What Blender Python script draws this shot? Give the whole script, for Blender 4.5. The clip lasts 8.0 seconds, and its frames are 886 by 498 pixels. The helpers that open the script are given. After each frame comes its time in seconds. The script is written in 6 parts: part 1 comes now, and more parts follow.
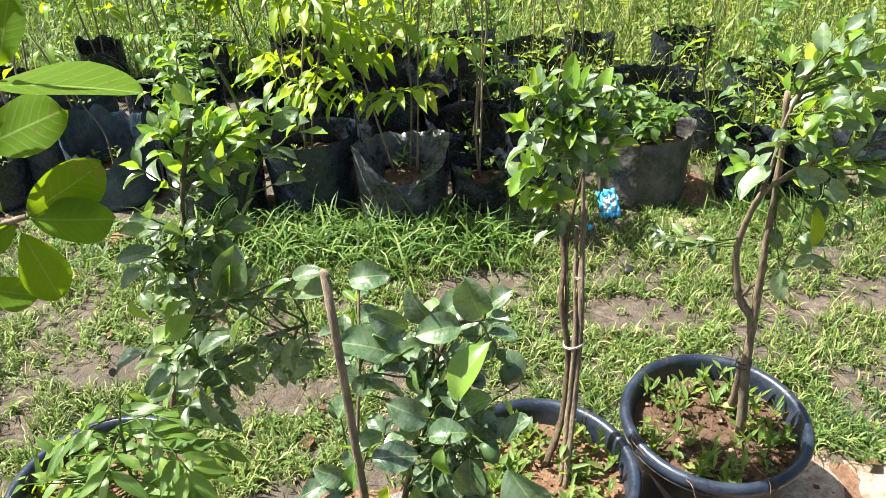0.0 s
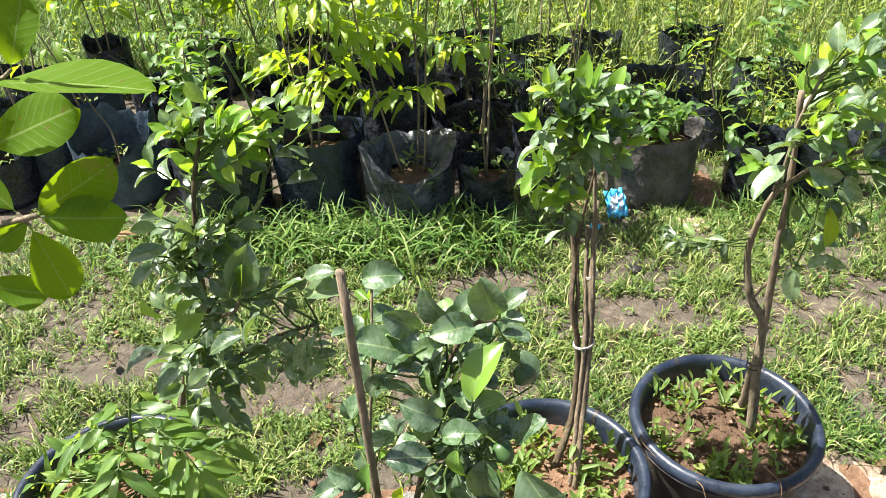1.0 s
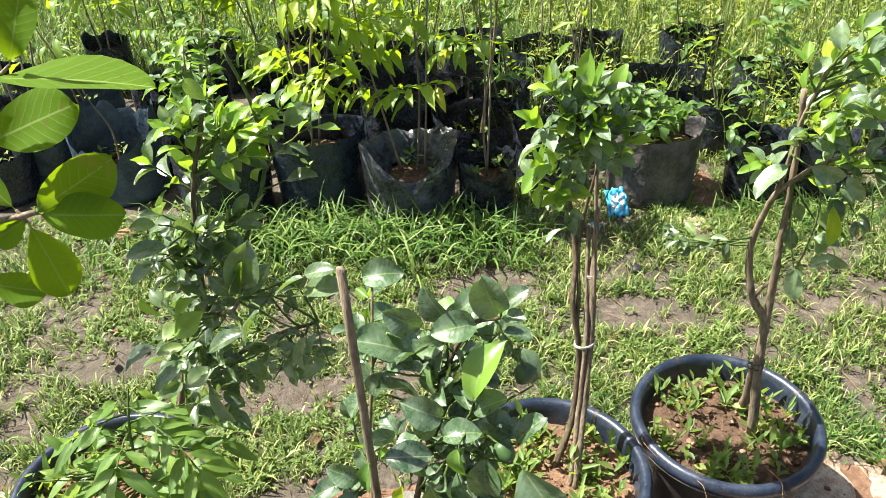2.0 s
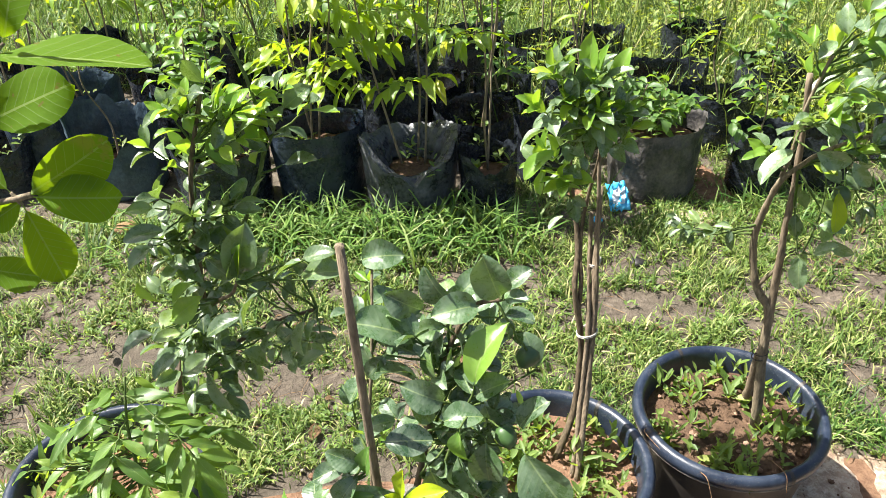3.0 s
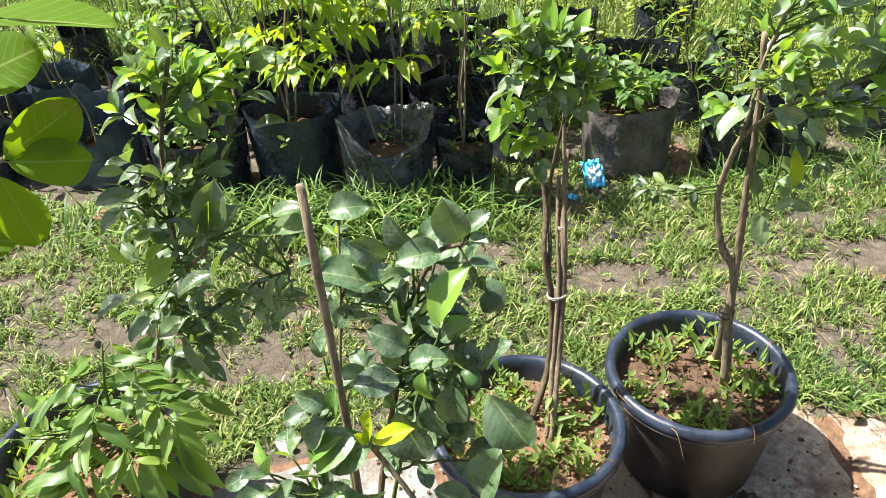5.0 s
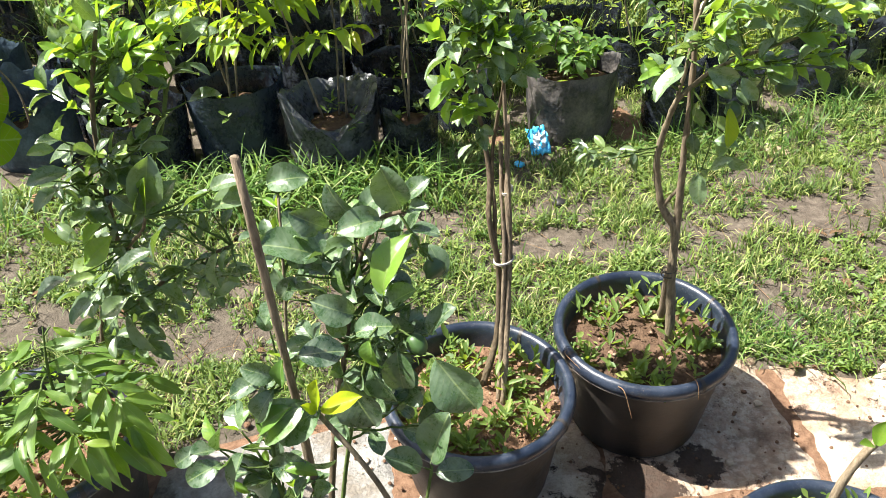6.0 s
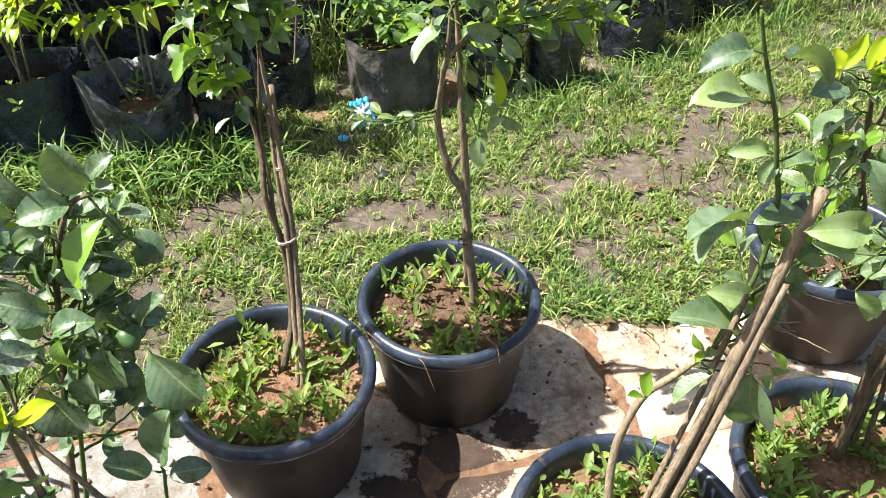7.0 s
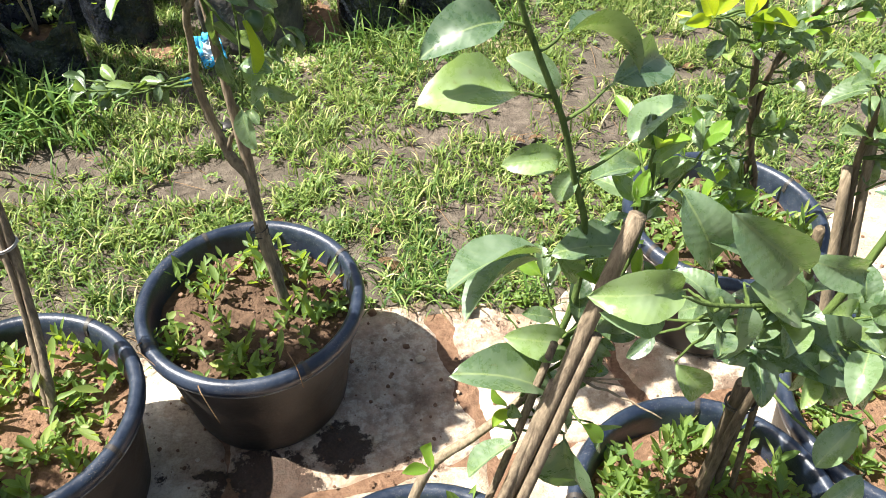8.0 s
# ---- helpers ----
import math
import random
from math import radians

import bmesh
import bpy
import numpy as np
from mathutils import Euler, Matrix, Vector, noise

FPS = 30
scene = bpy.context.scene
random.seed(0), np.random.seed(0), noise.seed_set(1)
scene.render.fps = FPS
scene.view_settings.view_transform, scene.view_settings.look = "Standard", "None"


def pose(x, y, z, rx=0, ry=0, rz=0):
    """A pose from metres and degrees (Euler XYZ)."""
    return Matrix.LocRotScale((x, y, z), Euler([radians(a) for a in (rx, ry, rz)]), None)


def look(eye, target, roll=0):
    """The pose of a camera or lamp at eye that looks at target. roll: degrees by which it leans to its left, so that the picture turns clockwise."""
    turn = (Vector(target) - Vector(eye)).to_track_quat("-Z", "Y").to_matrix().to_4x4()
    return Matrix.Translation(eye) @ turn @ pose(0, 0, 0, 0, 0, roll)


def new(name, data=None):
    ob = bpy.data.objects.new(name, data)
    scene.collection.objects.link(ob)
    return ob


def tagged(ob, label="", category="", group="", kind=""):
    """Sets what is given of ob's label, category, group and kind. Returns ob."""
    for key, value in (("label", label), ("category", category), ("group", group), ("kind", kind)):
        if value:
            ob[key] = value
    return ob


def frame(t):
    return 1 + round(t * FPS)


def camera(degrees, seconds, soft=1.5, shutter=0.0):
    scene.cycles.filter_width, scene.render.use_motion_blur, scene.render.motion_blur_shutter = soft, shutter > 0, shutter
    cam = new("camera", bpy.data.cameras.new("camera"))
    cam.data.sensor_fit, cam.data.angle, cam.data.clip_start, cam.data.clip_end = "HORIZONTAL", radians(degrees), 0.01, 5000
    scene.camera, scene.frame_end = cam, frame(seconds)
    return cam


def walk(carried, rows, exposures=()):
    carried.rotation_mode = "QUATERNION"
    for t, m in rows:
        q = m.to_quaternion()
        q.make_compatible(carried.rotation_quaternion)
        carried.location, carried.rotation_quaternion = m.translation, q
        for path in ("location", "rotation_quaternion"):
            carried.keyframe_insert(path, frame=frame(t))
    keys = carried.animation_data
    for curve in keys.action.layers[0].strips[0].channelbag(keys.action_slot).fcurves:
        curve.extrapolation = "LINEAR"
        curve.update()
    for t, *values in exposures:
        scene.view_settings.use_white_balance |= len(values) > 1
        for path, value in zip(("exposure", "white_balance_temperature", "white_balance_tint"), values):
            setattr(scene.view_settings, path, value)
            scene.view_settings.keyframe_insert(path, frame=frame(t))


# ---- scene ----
cam = camera(57.7, 8.0, soft=0.3)
PATH = [
    (0, (0.036, 0.021, 1.761), (-0.002, 1.672, 0.632), -2.4),
    (0.5, (0.034, 0.018, 1.766), (-0.014, 1.667, 0.636), -2.4),
    (1, (0.021, 0.027, 1.759), (-0.025, 1.676, 0.628), -2.4),
    (1.5, (0.019, 0.032, 1.755), (-0.026, 1.68, 0.622), -2.3),
    (3, (0.017, 0.032, 1.721), (-0.029, 1.682, 0.59), -2.2),
    (3.5, (0.015, 0.02, 1.682), (-0.032, 1.668, 0.55), -2.2),
    (4, (0.045, -0.005, 1.679), (0.005, 1.643, 0.547), -2.1),
    (4.2, (0.042, -0.011, 1.677), (0.035, 1.638, 0.545), -2.4),
    (5.3, (0.05, -0.038, 1.686), (0.037, 1.598, 0.537), -3.0),
    (5.5, (0.051, -0.039, 1.683), (0.054, 1.58, 0.508), -3.2),
    (6, (0.063, -0.042, 1.68), (0.161, 1.557, 0.481), -2.6),
    (6.2, (0.086, -0.046, 1.675), (0.224, 1.549, 0.474), -2.3),
    (6.5, (0.169, -0.062, 1.659), (0.42, 1.508, 0.445), -2.1),
    (6.8, (0.240, -0.045, 1.643), (0.573, 1.497, 0.414), -1.3),
    (7, (0.29, -0.023, 1.625), (0.654, 1.496, 0.376), -0.7),
    (7.5, (0.502, 0.123, 1.548), (0.922, 1.559, 0.221), -0.5),
    (7.7, (0.580, 0.184, 1.535), (1.022, 1.577, 0.168), -0.1),
    (8, (0.684, 0.265, 1.506), (1.112, 1.62, 0.1), 0.9),
]
walk(cam, [(t, look(eye, target, roll)) for t, eye, target, roll in PATH])

# ---------------------------------------------------------------- light
scene.view_settings.exposure = 1.80
SUN = Vector((-0.188, 0.045, 0.31)).normalized()
world = bpy.data.worlds.new("world")
scene.world = world
world.use_nodes = True
sky = world.node_tree.nodes.new("ShaderNodeTexSky")
sky.sky_type, sky.sun_disc = "NISHITA", False
sky.dust_density, sky.ozone_density = 3.0, 0.6
sky.sun_elevation, sky.sun_rotation = math.asin(SUN.z), math.atan2(SUN.x, SUN.y)
world.node_tree.links.new(sky.outputs[0], world.node_tree.nodes["Background"].inputs[0])
world.node_tree.nodes["Background"].inputs[1].default_value = 0.052
sun = new("sun", bpy.data.lights.new("sun", "SUN"))
sun.data.energy, sun.data.angle, sun.data.color = 4.7, radians(0.55), (1.0, 0.958, 0.89)
sun.matrix_world = look(SUN * 30, (0, 0, 0))


# ---------------------------------------------------------------- materials
class Nodes:
    """A small helper to wire a node material."""

    def __init__(self, name):
        self.mat = bpy.data.materials.new(name)
        self.mat.use_nodes = True
        self.tree = self.mat.node_tree
        self.tree.nodes.clear()
        self.out = self.add("ShaderNodeOutputMaterial")

    def add(self, kind):
        return self.tree.nodes.new(kind)

    def put(self, socket, value):
        if isinstance(value, bpy.types.NodeSocket):
            self.tree.links.new(value, socket)
        else:
            socket.default_value = value

    def coords(self, name="Object"):
        return self.add("ShaderNodeTexCoord").outputs[name]

    def noise(self, scale, detail=4.0, rough=0.6, vector=None):
        n = self.add("ShaderNodeTexNoise")
        self.put(n.inputs["Vector"], vector if vector is not None else self.coords())
        n.inputs["Scale"].default_value, n.inputs["Detail"].default_value, n.inputs["Roughness"].default_value = scale, detail, rough
        return n.outputs["Fac"]

    def ramp(self, fac, *stops):
        r = self.add("ShaderNodeValToRGB")
        while len(r.color_ramp.elements) < len(stops):
            r.color_ramp.elements.new(0.5)
        for e, (at, c) in zip(r.color_ramp.elements, stops):
            e.position, e.color = at, (*c, 1) if isinstance(c, tuple) else (c, c, c, 1)
        self.put(r.inputs[0], fac)
        return r.outputs[0]

    def mix(self, fac, a, b, blend="MIX"):
        m = self.add("ShaderNodeMix")
        m.data_type, m.blend_type = "RGBA", blend
        self.put(m.inputs[0], fac)
        for socket, value in ((m.inputs[6], a), (m.inputs[7], b)):
            self.put(socket, (*value, 1) if isinstance(value, tuple) else value)
        return m.outputs[2]

    def math(self, op, a, b=0.0, c=0.0):
        m = self.add("ShaderNodeMath")
        m.operation = op
        for socket, value in zip(m.inputs, (a, b, c)):
            self.put(socket, value)
        return m.outputs[0]

    def bump(self, height, strength, distance):
        b = self.add("ShaderNodeBump")
        self.put(b.inputs["Height"], height)
        b.inputs["Strength"].default_value, b.inputs["Distance"].default_value = strength, distance
        return b.outputs[0]

    def finish(self, color, rough, normal=None, specular=0.5, metal=0.0, through_color=None, through_amount=0.0):
        p = self.add("ShaderNodeBsdfPrincipled")
        self.put(p.inputs["Base Color"], (*color, 1) if isinstance(color, tuple) else color)
        self.put(p.inputs["Roughness"], rough)
        self.put(p.inputs["Specular IOR Level"], specular)
        self.put(p.inputs["Metallic"], metal)
        if normal is not None:
            self.put(p.inputs["Normal"], normal)
        shader = p.outputs[0]
        if through_color is not None:
            tr = self.add("ShaderNodeBsdfTranslucent")
            self.put(tr.inputs[0], (*through_color, 1) if isinstance(through_color, tuple) else through_color)
            m = self.add("ShaderNodeMixShader")
            self.put(m.inputs[0], through_amount)
            self.tree.links.new(shader, m.inputs[1])
            self.tree.links.new(tr.outputs[0], m.inputs[2])
            shader = m.outputs[0]
        self.tree.links.new(shader, self.out.inputs[0])
        return self.mat


def leaf_material(name, dark, light, young, glow, dust=0.25, rough=0.38, thru=0.38, veins=9.0, spots=0.0, island=False, scorched=False, shine=0.5, vein=0.05):
    n = Nodes(name)
    if island:
        rnd = n.add("ShaderNodeNewGeometry").outputs["Random Per Island"]
    else:
        rnd = n.add("ShaderNodeObjectInfo").outputs["Random"]
    uv = n.add("ShaderNodeUVMap").outputs[0]
    sep = n.add("ShaderNodeSeparateXYZ")
    n.put(sep.inputs[0], uv)
    u, v = sep.outputs[0], sep.outputs[1]
    off = n.math("ABSOLUTE", n.math("SUBTRACT", u, 0.5))
    rib = n.math("LESS_THAN", off, 0.018)
    wave = n.math("SINE", n.math("MULTIPLY", n.math("SUBTRACT", v, n.math("MULTIPLY", off, 0.55)), veins * 6.2832))
    side = n.math("GREATER_THAN", wave, 0.96)
    base = n.ramp(rnd, (0.0, dark), (0.55, light), (0.86, light), (1.0, young))
    spread = n.add("ShaderNodeVectorMath")
    n.put(spread.inputs[0], n.coords())
    n.put(spread.inputs[1], n.math("MULTIPLY", rnd, 61.0))
    own = spread.outputs[0]
    fine = n.noise(40.0, 3.0, 0.6, own)
    big = n.noise(3.5, 3.0, 0.6, own)
    mottle = n.math("MULTIPLY", n.ramp(n.noise(2.2, 5.0, 0.65, own), (0.54, 0.0), (0.70, 1.0)), n.math("GREATER_THAN", n.math("FRACT", n.math("MULTIPLY", rnd, 7.3)), 0.62))
    base = n.mix(n.math("MULTIPLY", mottle, 0.55), base, young)
    base = n.mix(n.math("MULTIPLY", big, 0.35), base, (0.5, 0.6, 0.3), "MULTIPLY")
    base = n.mix(n.math("MULTIPLY", side, vein), base, (0.30, 0.40, 0.14))
    base = n.mix(n.math("MULTIPLY", rib, 0.4), base, (0.36, 0.44, 0.16))
    # Grey-white patches: dust, and leaf sheen painted into the colour.
    dusty = n.math("MULTIPLY", n.ramp(n.noise(4.0, 6.0, 0.70, own), (0.42, 0.0), (0.66, 1.0)), dust)
    base = n.mix(dusty, base, (0.30, 0.37, 0.27))
    if spots:
        spot = n.ramp(n.noise(11.0, 3.0, 0.5, own), (0.68, 0.0), (0.71, 1.0))
        base = n.mix(n.math("MULTIPLY", spot, spots), base, (0.12, 0.07, 0.02))
    if scorched:
        burnt = n.math("MULTIPLY", n.ramp(v, (0.72, 0.0), (0.80, 1.0)), n.ramp(n.noise(4.0, 4.0, 0.6, own), (0.45, 0.0), (0.5, 1.0)))
        burnt = n.math("MULTIPLY", burnt, n.math("LESS_THAN", rnd, 0.25))
        base = n.mix(burnt, base, (0.13, 0.085, 0.03))
    glowing = n.mix(n.math("MULTIPLY", n.math("ADD", side, rib), 0.3), n.mix(rnd, glow, tuple(min(1.0, c * 1.25) for c in glow)), (0.12, 0.20, 0.01))
    relief = n.math("ADD", n.math("MULTIPLY", wave, 0.5), n.math("ADD", n.math("MULTIPLY", fine, 0.5), n.math("MULTIPLY", rib, -1.5)))
    roughness = n.math("ADD", n.math("MULTIPLY", fine, 0.25), n.math("ADD", rough - 0.12, n.math("MULTIPLY", dusty, 0.8)))
    return n.finish(base, roughness, n.bump(relief, 0.16, 0.0007), shine, 0.0, glowing, thru)


LEAF_CITRUS = leaf_material("citrus_leaf", (0.014, 0.036, 0.016), (0.096, 0.150, 0.068), (0.24, 0.33, 0.07), (0.25, 0.39, 0.05), 0.26, 0.25, 0.22, spots=0.3, shine=0.7)
LEAF_ROUND = leaf_material("round_leaf", (0.016, 0.042, 0.020), (0.068, 0.124, 0.052), (0.13, 0.22, 0.06), (0.20, 0.34, 0.05), 0.34, 0.24, 0.15, spots=0.4, vein=0.16, shine=0.8)
# Citrus leaf with the paleness of sunlight put into its base colour.
LEAF_SUNLIT = leaf_material("sunlit_citrus_leaf", (0.040, 0.082, 0.040), (0.140, 0.210, 0.105), (0.22, 0.31, 0.09), (0.25, 0.39, 0.06), 0.32, 0.23, 0.23, spots=0.3, vein=0.14, shine=0.9)
LEAF_YOUNG = leaf_material("young_leaf", (0.10, 0.22, 0.03), (0.17, 0.31, 0.04), (0.38, 0.48, 0.03), (0.36, 0.54, 0.03), 0.08, 0.34, 0.40)
LEAF_FRESH = leaf_material("fresh_green_leaf", (0.09, 0.20, 0.03), (0.13, 0.25, 0.04), (0.17, 0.30, 0.04), (0.26, 0.44, 0.03), 0.10, 0.30, 0.32, vein=0.12, shine=0.7)
LEAF_BRIGHT = leaf_material("bright_young_leaf", (0.30, 0.42, 0.02), (0.40, 0.50, 0.02), (0.48, 0.54, 0.02), (0.55, 0.66, 0.02), 0.0, 0.36, 0.45)
LEAF_LONG = leaf_material("long_leaf", (0.055, 0.125, 0.026), (0.120, 0.215, 0.042), (0.26, 0.36, 0.05), (0.30, 0.46, 0.03), 0.08, 0.40, veins=14.0)
LEAF_BROAD = leaf_material("broad_leaf", (0.055, 0.12, 0.005), (0.080, 0.160, 0.006), (0.12, 0.20, 0.007), (0.25, 0.38, 0.006), 0.0, 0.75, 0.42, veins=9.0, spots=0.9, scorched=True, shine=0.2, vein=0.30)
LEAF_FERN = leaf_material("annona_leaf", (0.10, 0.19, 0.020), (0.24, 0.34, 0.030), (0.46, 0.42, 0.02), (0.38, 0.52, 0.015), 0.06, 0.38, 0.45, veins=12.0)
LEAF_WEED = leaf_material("weed_leaf", (0.05, 0.11, 0.025), (0.15, 0.235, 0.055), (0.30, 0.34, 0.09), (0.34, 0.46, 0.03), 0.05, 0.5, 0.4, veins=5.0, island=True)
LEAF_BUSH = leaf_material("bush_leaf", (0.06, 0.12, 0.02), (0.20, 0.27, 0.045), (0.46, 0.42, 0.12), (0.42, 0.50, 0.02), 0.05, 0.5, 0.4, veins=5.0, island=True)


def grass_material(name="grass_blade", tint=(1.0, 1.0, 1.0), amount=0.0):
    n = Nodes(name)
    rnd = n.add("ShaderNodeNewGeometry").outputs["Random Per Island"]
    patch = n.noise(2.2, 3.0)
    base = n.ramp(rnd, (0.0, (0.016, 0.046, 0.008)), (0.42, (0.066, 0.135, 0.030)), (0.74, (0.20, 0.275, 0.066)), (0.93, (0.35, 0.365, 0.14)), (1.0, (0.50, 0.43, 0.25)))
    base = n.mix(n.ramp(patch, (0.40, 0.0), (0.70, 0.35)), base, (0.24, 0.29, 0.065))
    base = n.mix(amount, base, tint, "MULTIPLY")
    return n.finish(base, 0.5, None, 0.3, 0.0, n.mix(0.5, base, (0.32, 0.44, 0.05)), 0.30)


def ground_material():
    n = Nodes("soil")
    p = n.coords()
    grain, mid, big = n.noise(160.0, 6.0, 0.7, p), n.noise(22.0, 5.0, 0.65, p), n.noise(1.7, 4.0, 0.6, p)
    base = n.ramp(mid, (0.25, (0.060, 0.050, 0.040)), (0.5, (0.145, 0.120, 0.096)), (0.75, (0.27, 0.230, 0.185)))
    base = n.mix(n.ramp(big, (0.4, 0.0), (0.65, 0.7)), base, (0.13, 0.115, 0.09))
    base = n.mix(n.math("MULTIPLY", grain, 0.9), base, (0.40, 0.36, 0.30), "MULTIPLY")
    height = n.math("ADD", n.math("MULTIPLY", mid, 1.0), n.math("MULTIPLY", grain, 0.35))
    return n.finish(base, 0.92, n.bump(height, 1.0, 0.02), 0.2)


def stone_material(name, pale, mid, mud, amount, wet=(), shade_stained=()):
    n = Nodes(name)
    m = n.add("ShaderNodeMapping")
    n.put(m.inputs[0], n.coords())
    m.inputs["Location"].default_value = (3.7, 1.3, 0.0)
    p = m.outputs[0]
    grain, blot = n.noise(150.0, 6.0, 0.75, p), n.noise(13.0, 8.0, 0.72, p)
    damp, sandy, wide = n.noise(5.5, 10.0, 0.72, p), n.noise(3.4, 9.0, 0.7, p), n.noise(1.5, 3.0, 0.5, p)
    base = n.ramp(blot, (0.30, tuple(c * 0.5 for c in mid)), (0.43, mid), (0.55, pale), (0.8, tuple(min(0.80, c * 1.15) for c in pale)))
    base = n.mix(n.ramp(grain, (0.5, 0.0), (0.72, 0.6)), base, tuple(c * 0.5 for c in mid))
    sand = n.ramp(sandy, (0.485, 0.0), (0.545, 0.85))
    base = n.mix(sand, base, n.ramp(grain, (0.3, tuple(c * 0.8 for c in mud)), (0.7, tuple(min(0.6, c * 2.3) for c in mud))))
    dirt = n.ramp(n.math("ADD", n.math("MULTIPLY", wide, 0.35), n.math("MULTIPLY", damp, 0.65)), (amount, 0.0), (amount + 0.045, 0.92))
    base = n.mix(dirt, base, n.ramp(grain, (0.3, tuple(c * 0.45 for c in mud)), (0.7, tuple(c * 0.95 for c in mud))))
    spread = {}
    for key, spots in (("wet", wet), ("shade_stained", shade_stained)):
        field = 0.0
        for x, y, r in spots:
            gap = n.add("ShaderNodeVectorMath")
            gap.operation = "DISTANCE"
            n.put(gap.inputs[0], n.coords())
            n.put(gap.inputs[1], (x, y, 0.02))
            field = n.math("MAXIMUM", field, n.math("SUBTRACT", 1.0, n.math("DIVIDE", gap.outputs["Value"], r)))
        spread[key] = n.math("ADD", field, n.math("MULTIPLY", n.math("SUBTRACT", n.noise(11.0, 12.0, 0.78, p), 0.5), 2.6)) if spots else 0.0
    # Brown soil marks that also paint the warm tone of the tubs' shade.
    if shade_stained:
        speck = n.ramp(n.noise(48.0, 5.0, 0.7, p), (0.42, 0.25), (0.56, 1.0))
        shade_stain = n.math("MULTIPLY", n.ramp(spread["shade_stained"], (0.18, 0.0), (0.46, 0.72)), speck)
        base = n.mix(shade_stain, base, n.ramp(n.noise(30.0, 5.0, 0.6, p), (0.35, (0.20, 0.120, 0.080)), (0.65, (0.55, 0.375, 0.265))))
    if wet:
        mire = n.ramp(spread["wet"], (0.26, 0.0), (0.36, 0.94))
        base = n.mix(mire, base, n.ramp(grain, (0.3, (0.018, 0.011, 0.008)), (0.7, (0.080, 0.048, 0.034))))
        dirt = n.math("MAXIMUM", dirt, mire)
    relief = n.math("ADD", n.math("ADD", blot, n.math("MULTIPLY", sandy, 1.2)), n.math("ADD", n.math("MULTIPLY", grain, 0.35), n.math("MULTIPLY", dirt, 0.25)))
    return n.finish(base, n.math("SUBTRACT", 0.88, n.math("MULTIPLY", dirt, 0.30)), n.bump(relief, 1.0, 0.018), 0.3)


def soil_material(name, dark, light):
    n = Nodes(name)
    p = n.coords()
    mid, grain = n.noise(45.0, 6.0, 0.7, p), n.noise(210.0, 4.0, 0.7, p)
    base = n.ramp(mid, (0.3, dark), (0.7, light))
    base = n.mix(n.math("MULTIPLY", grain, 0.6), base, (0.5, 0.42, 0.36), "MULTIPLY")
    return n.finish(base, 0.95, n.bump(n.math("ADD", mid, n.math("MULTIPLY", grain, 0.4)), 1.0, 0.012), 0.15)


def plastic_material(name, color, dusty, rough, dust, crumple, speck=0.0):
    n = Nodes(name)
    p = n.coords()
    fine, mid = n.noise(90.0, 5.0, 0.7, p), n.noise(11.0, 6.0, 0.6, p)
    mask = n.math("MULTIPLY", n.ramp(n.math("ADD", n.math("MULTIPLY", mid, 0.7), n.math("MULTIPLY", fine, 0.3)), (0.42, 0.0), (0.68, 1.0)), dust)
    base = n.mix(mask, color, dusty)
    roughness = n.math("ADD", n.math("ADD", rough, n.math("MULTIPLY", mask, 0.5)), n.math("MULTIPLY", fine, 0.12))
    height = n.math("ADD", n.math("MULTIPLY", n.noise(17.0, 4.0, 0.55, p), crumple), n.math("MULTIPLY", fine, 0.06))
    if speck:
        dots = n.math("MULTIPLY", n.ramp(n.noise(300.0, 4.0, 0.7, p), (0.56, 0.0), (0.72, 1.0)), n.ramp(n.noise(14.0, 3.0, 0.6, p), (0.40, 0.1), (0.66, speck)))
        base = n.mix(dots, base, (0.20, 0.175, 0.15))
        roughness = n.math("ADD", roughness, n.math("MULTIPLY", dots, 0.4))
    return n.finish(base, roughness, n.bump(height, 0.7, 0.015), 0.5)


def bark_material(name, dark, light, scale=1.0):
    n = Nodes(name)
    m = n.add("ShaderNodeMapping")
    n.put(m.inputs[0], n.coords())
    m.inputs["Scale"].default_value = (1, 1, 0.18)
    streak, patch = n.noise(170.0 * scale, 5.0, 0.65, m.outputs[0]), n.noise(24.0, 4.0)
    base = n.ramp(streak, (0.3, dark), (0.7, light))
    base = n.mix(n.math("MULTIPLY", patch, 0.5), base, (0.62, 0.60, 0.52), "MULTIPLY")
    return n.finish(base, 0.85, n.bump(streak, 0.8, 0.004), 0.25)


GRASS, SOIL = grass_material(), ground_material()
GRASS_LUSH = grass_material("lush_grass_blade", (0.40, 0.72, 0.46), 0.60)
# Second spot list: mud marks widened to brown the shade beside the tubs.
LIMESTONE = stone_material("limestone", (0.70, 0.62, 0.50), (0.58, 0.475, 0.355), (0.31, 0.205, 0.140), 0.535,
                           ((0.59, 1.12, 0.16), (0.77, 1.20, 0.09), (0.46, 1.05, 0.13), (0.36, 0.92, 0.09)), ((0.94, 1.34, 0.32), (0.88, 1.18, 0.24), (0.62, 1.10, 0.26), (1.17, 1.40, 0.18), (1.25, 1.06, 0.12), (0.76, 0.98, 0.10), (1.42, 1.20, 0.14)))
GREYSTONE = stone_material("grey_stone", (0.36, 0.35, 0.32), (0.25, 0.24, 0.22), (0.14, 0.12, 0.095), 0.56)
PALE_SAND = soil_material("pale_sand", (0.34, 0.27, 0.18), (0.58, 0.50, 0.36))
RED_SOIL = soil_material("red_soil", (0.14, 0.080, 0.050), (0.33, 0.205, 0.130))
GRIT = soil_material("reddish_grit", (0.22, 0.13, 0.085), (0.48, 0.33, 0.24))
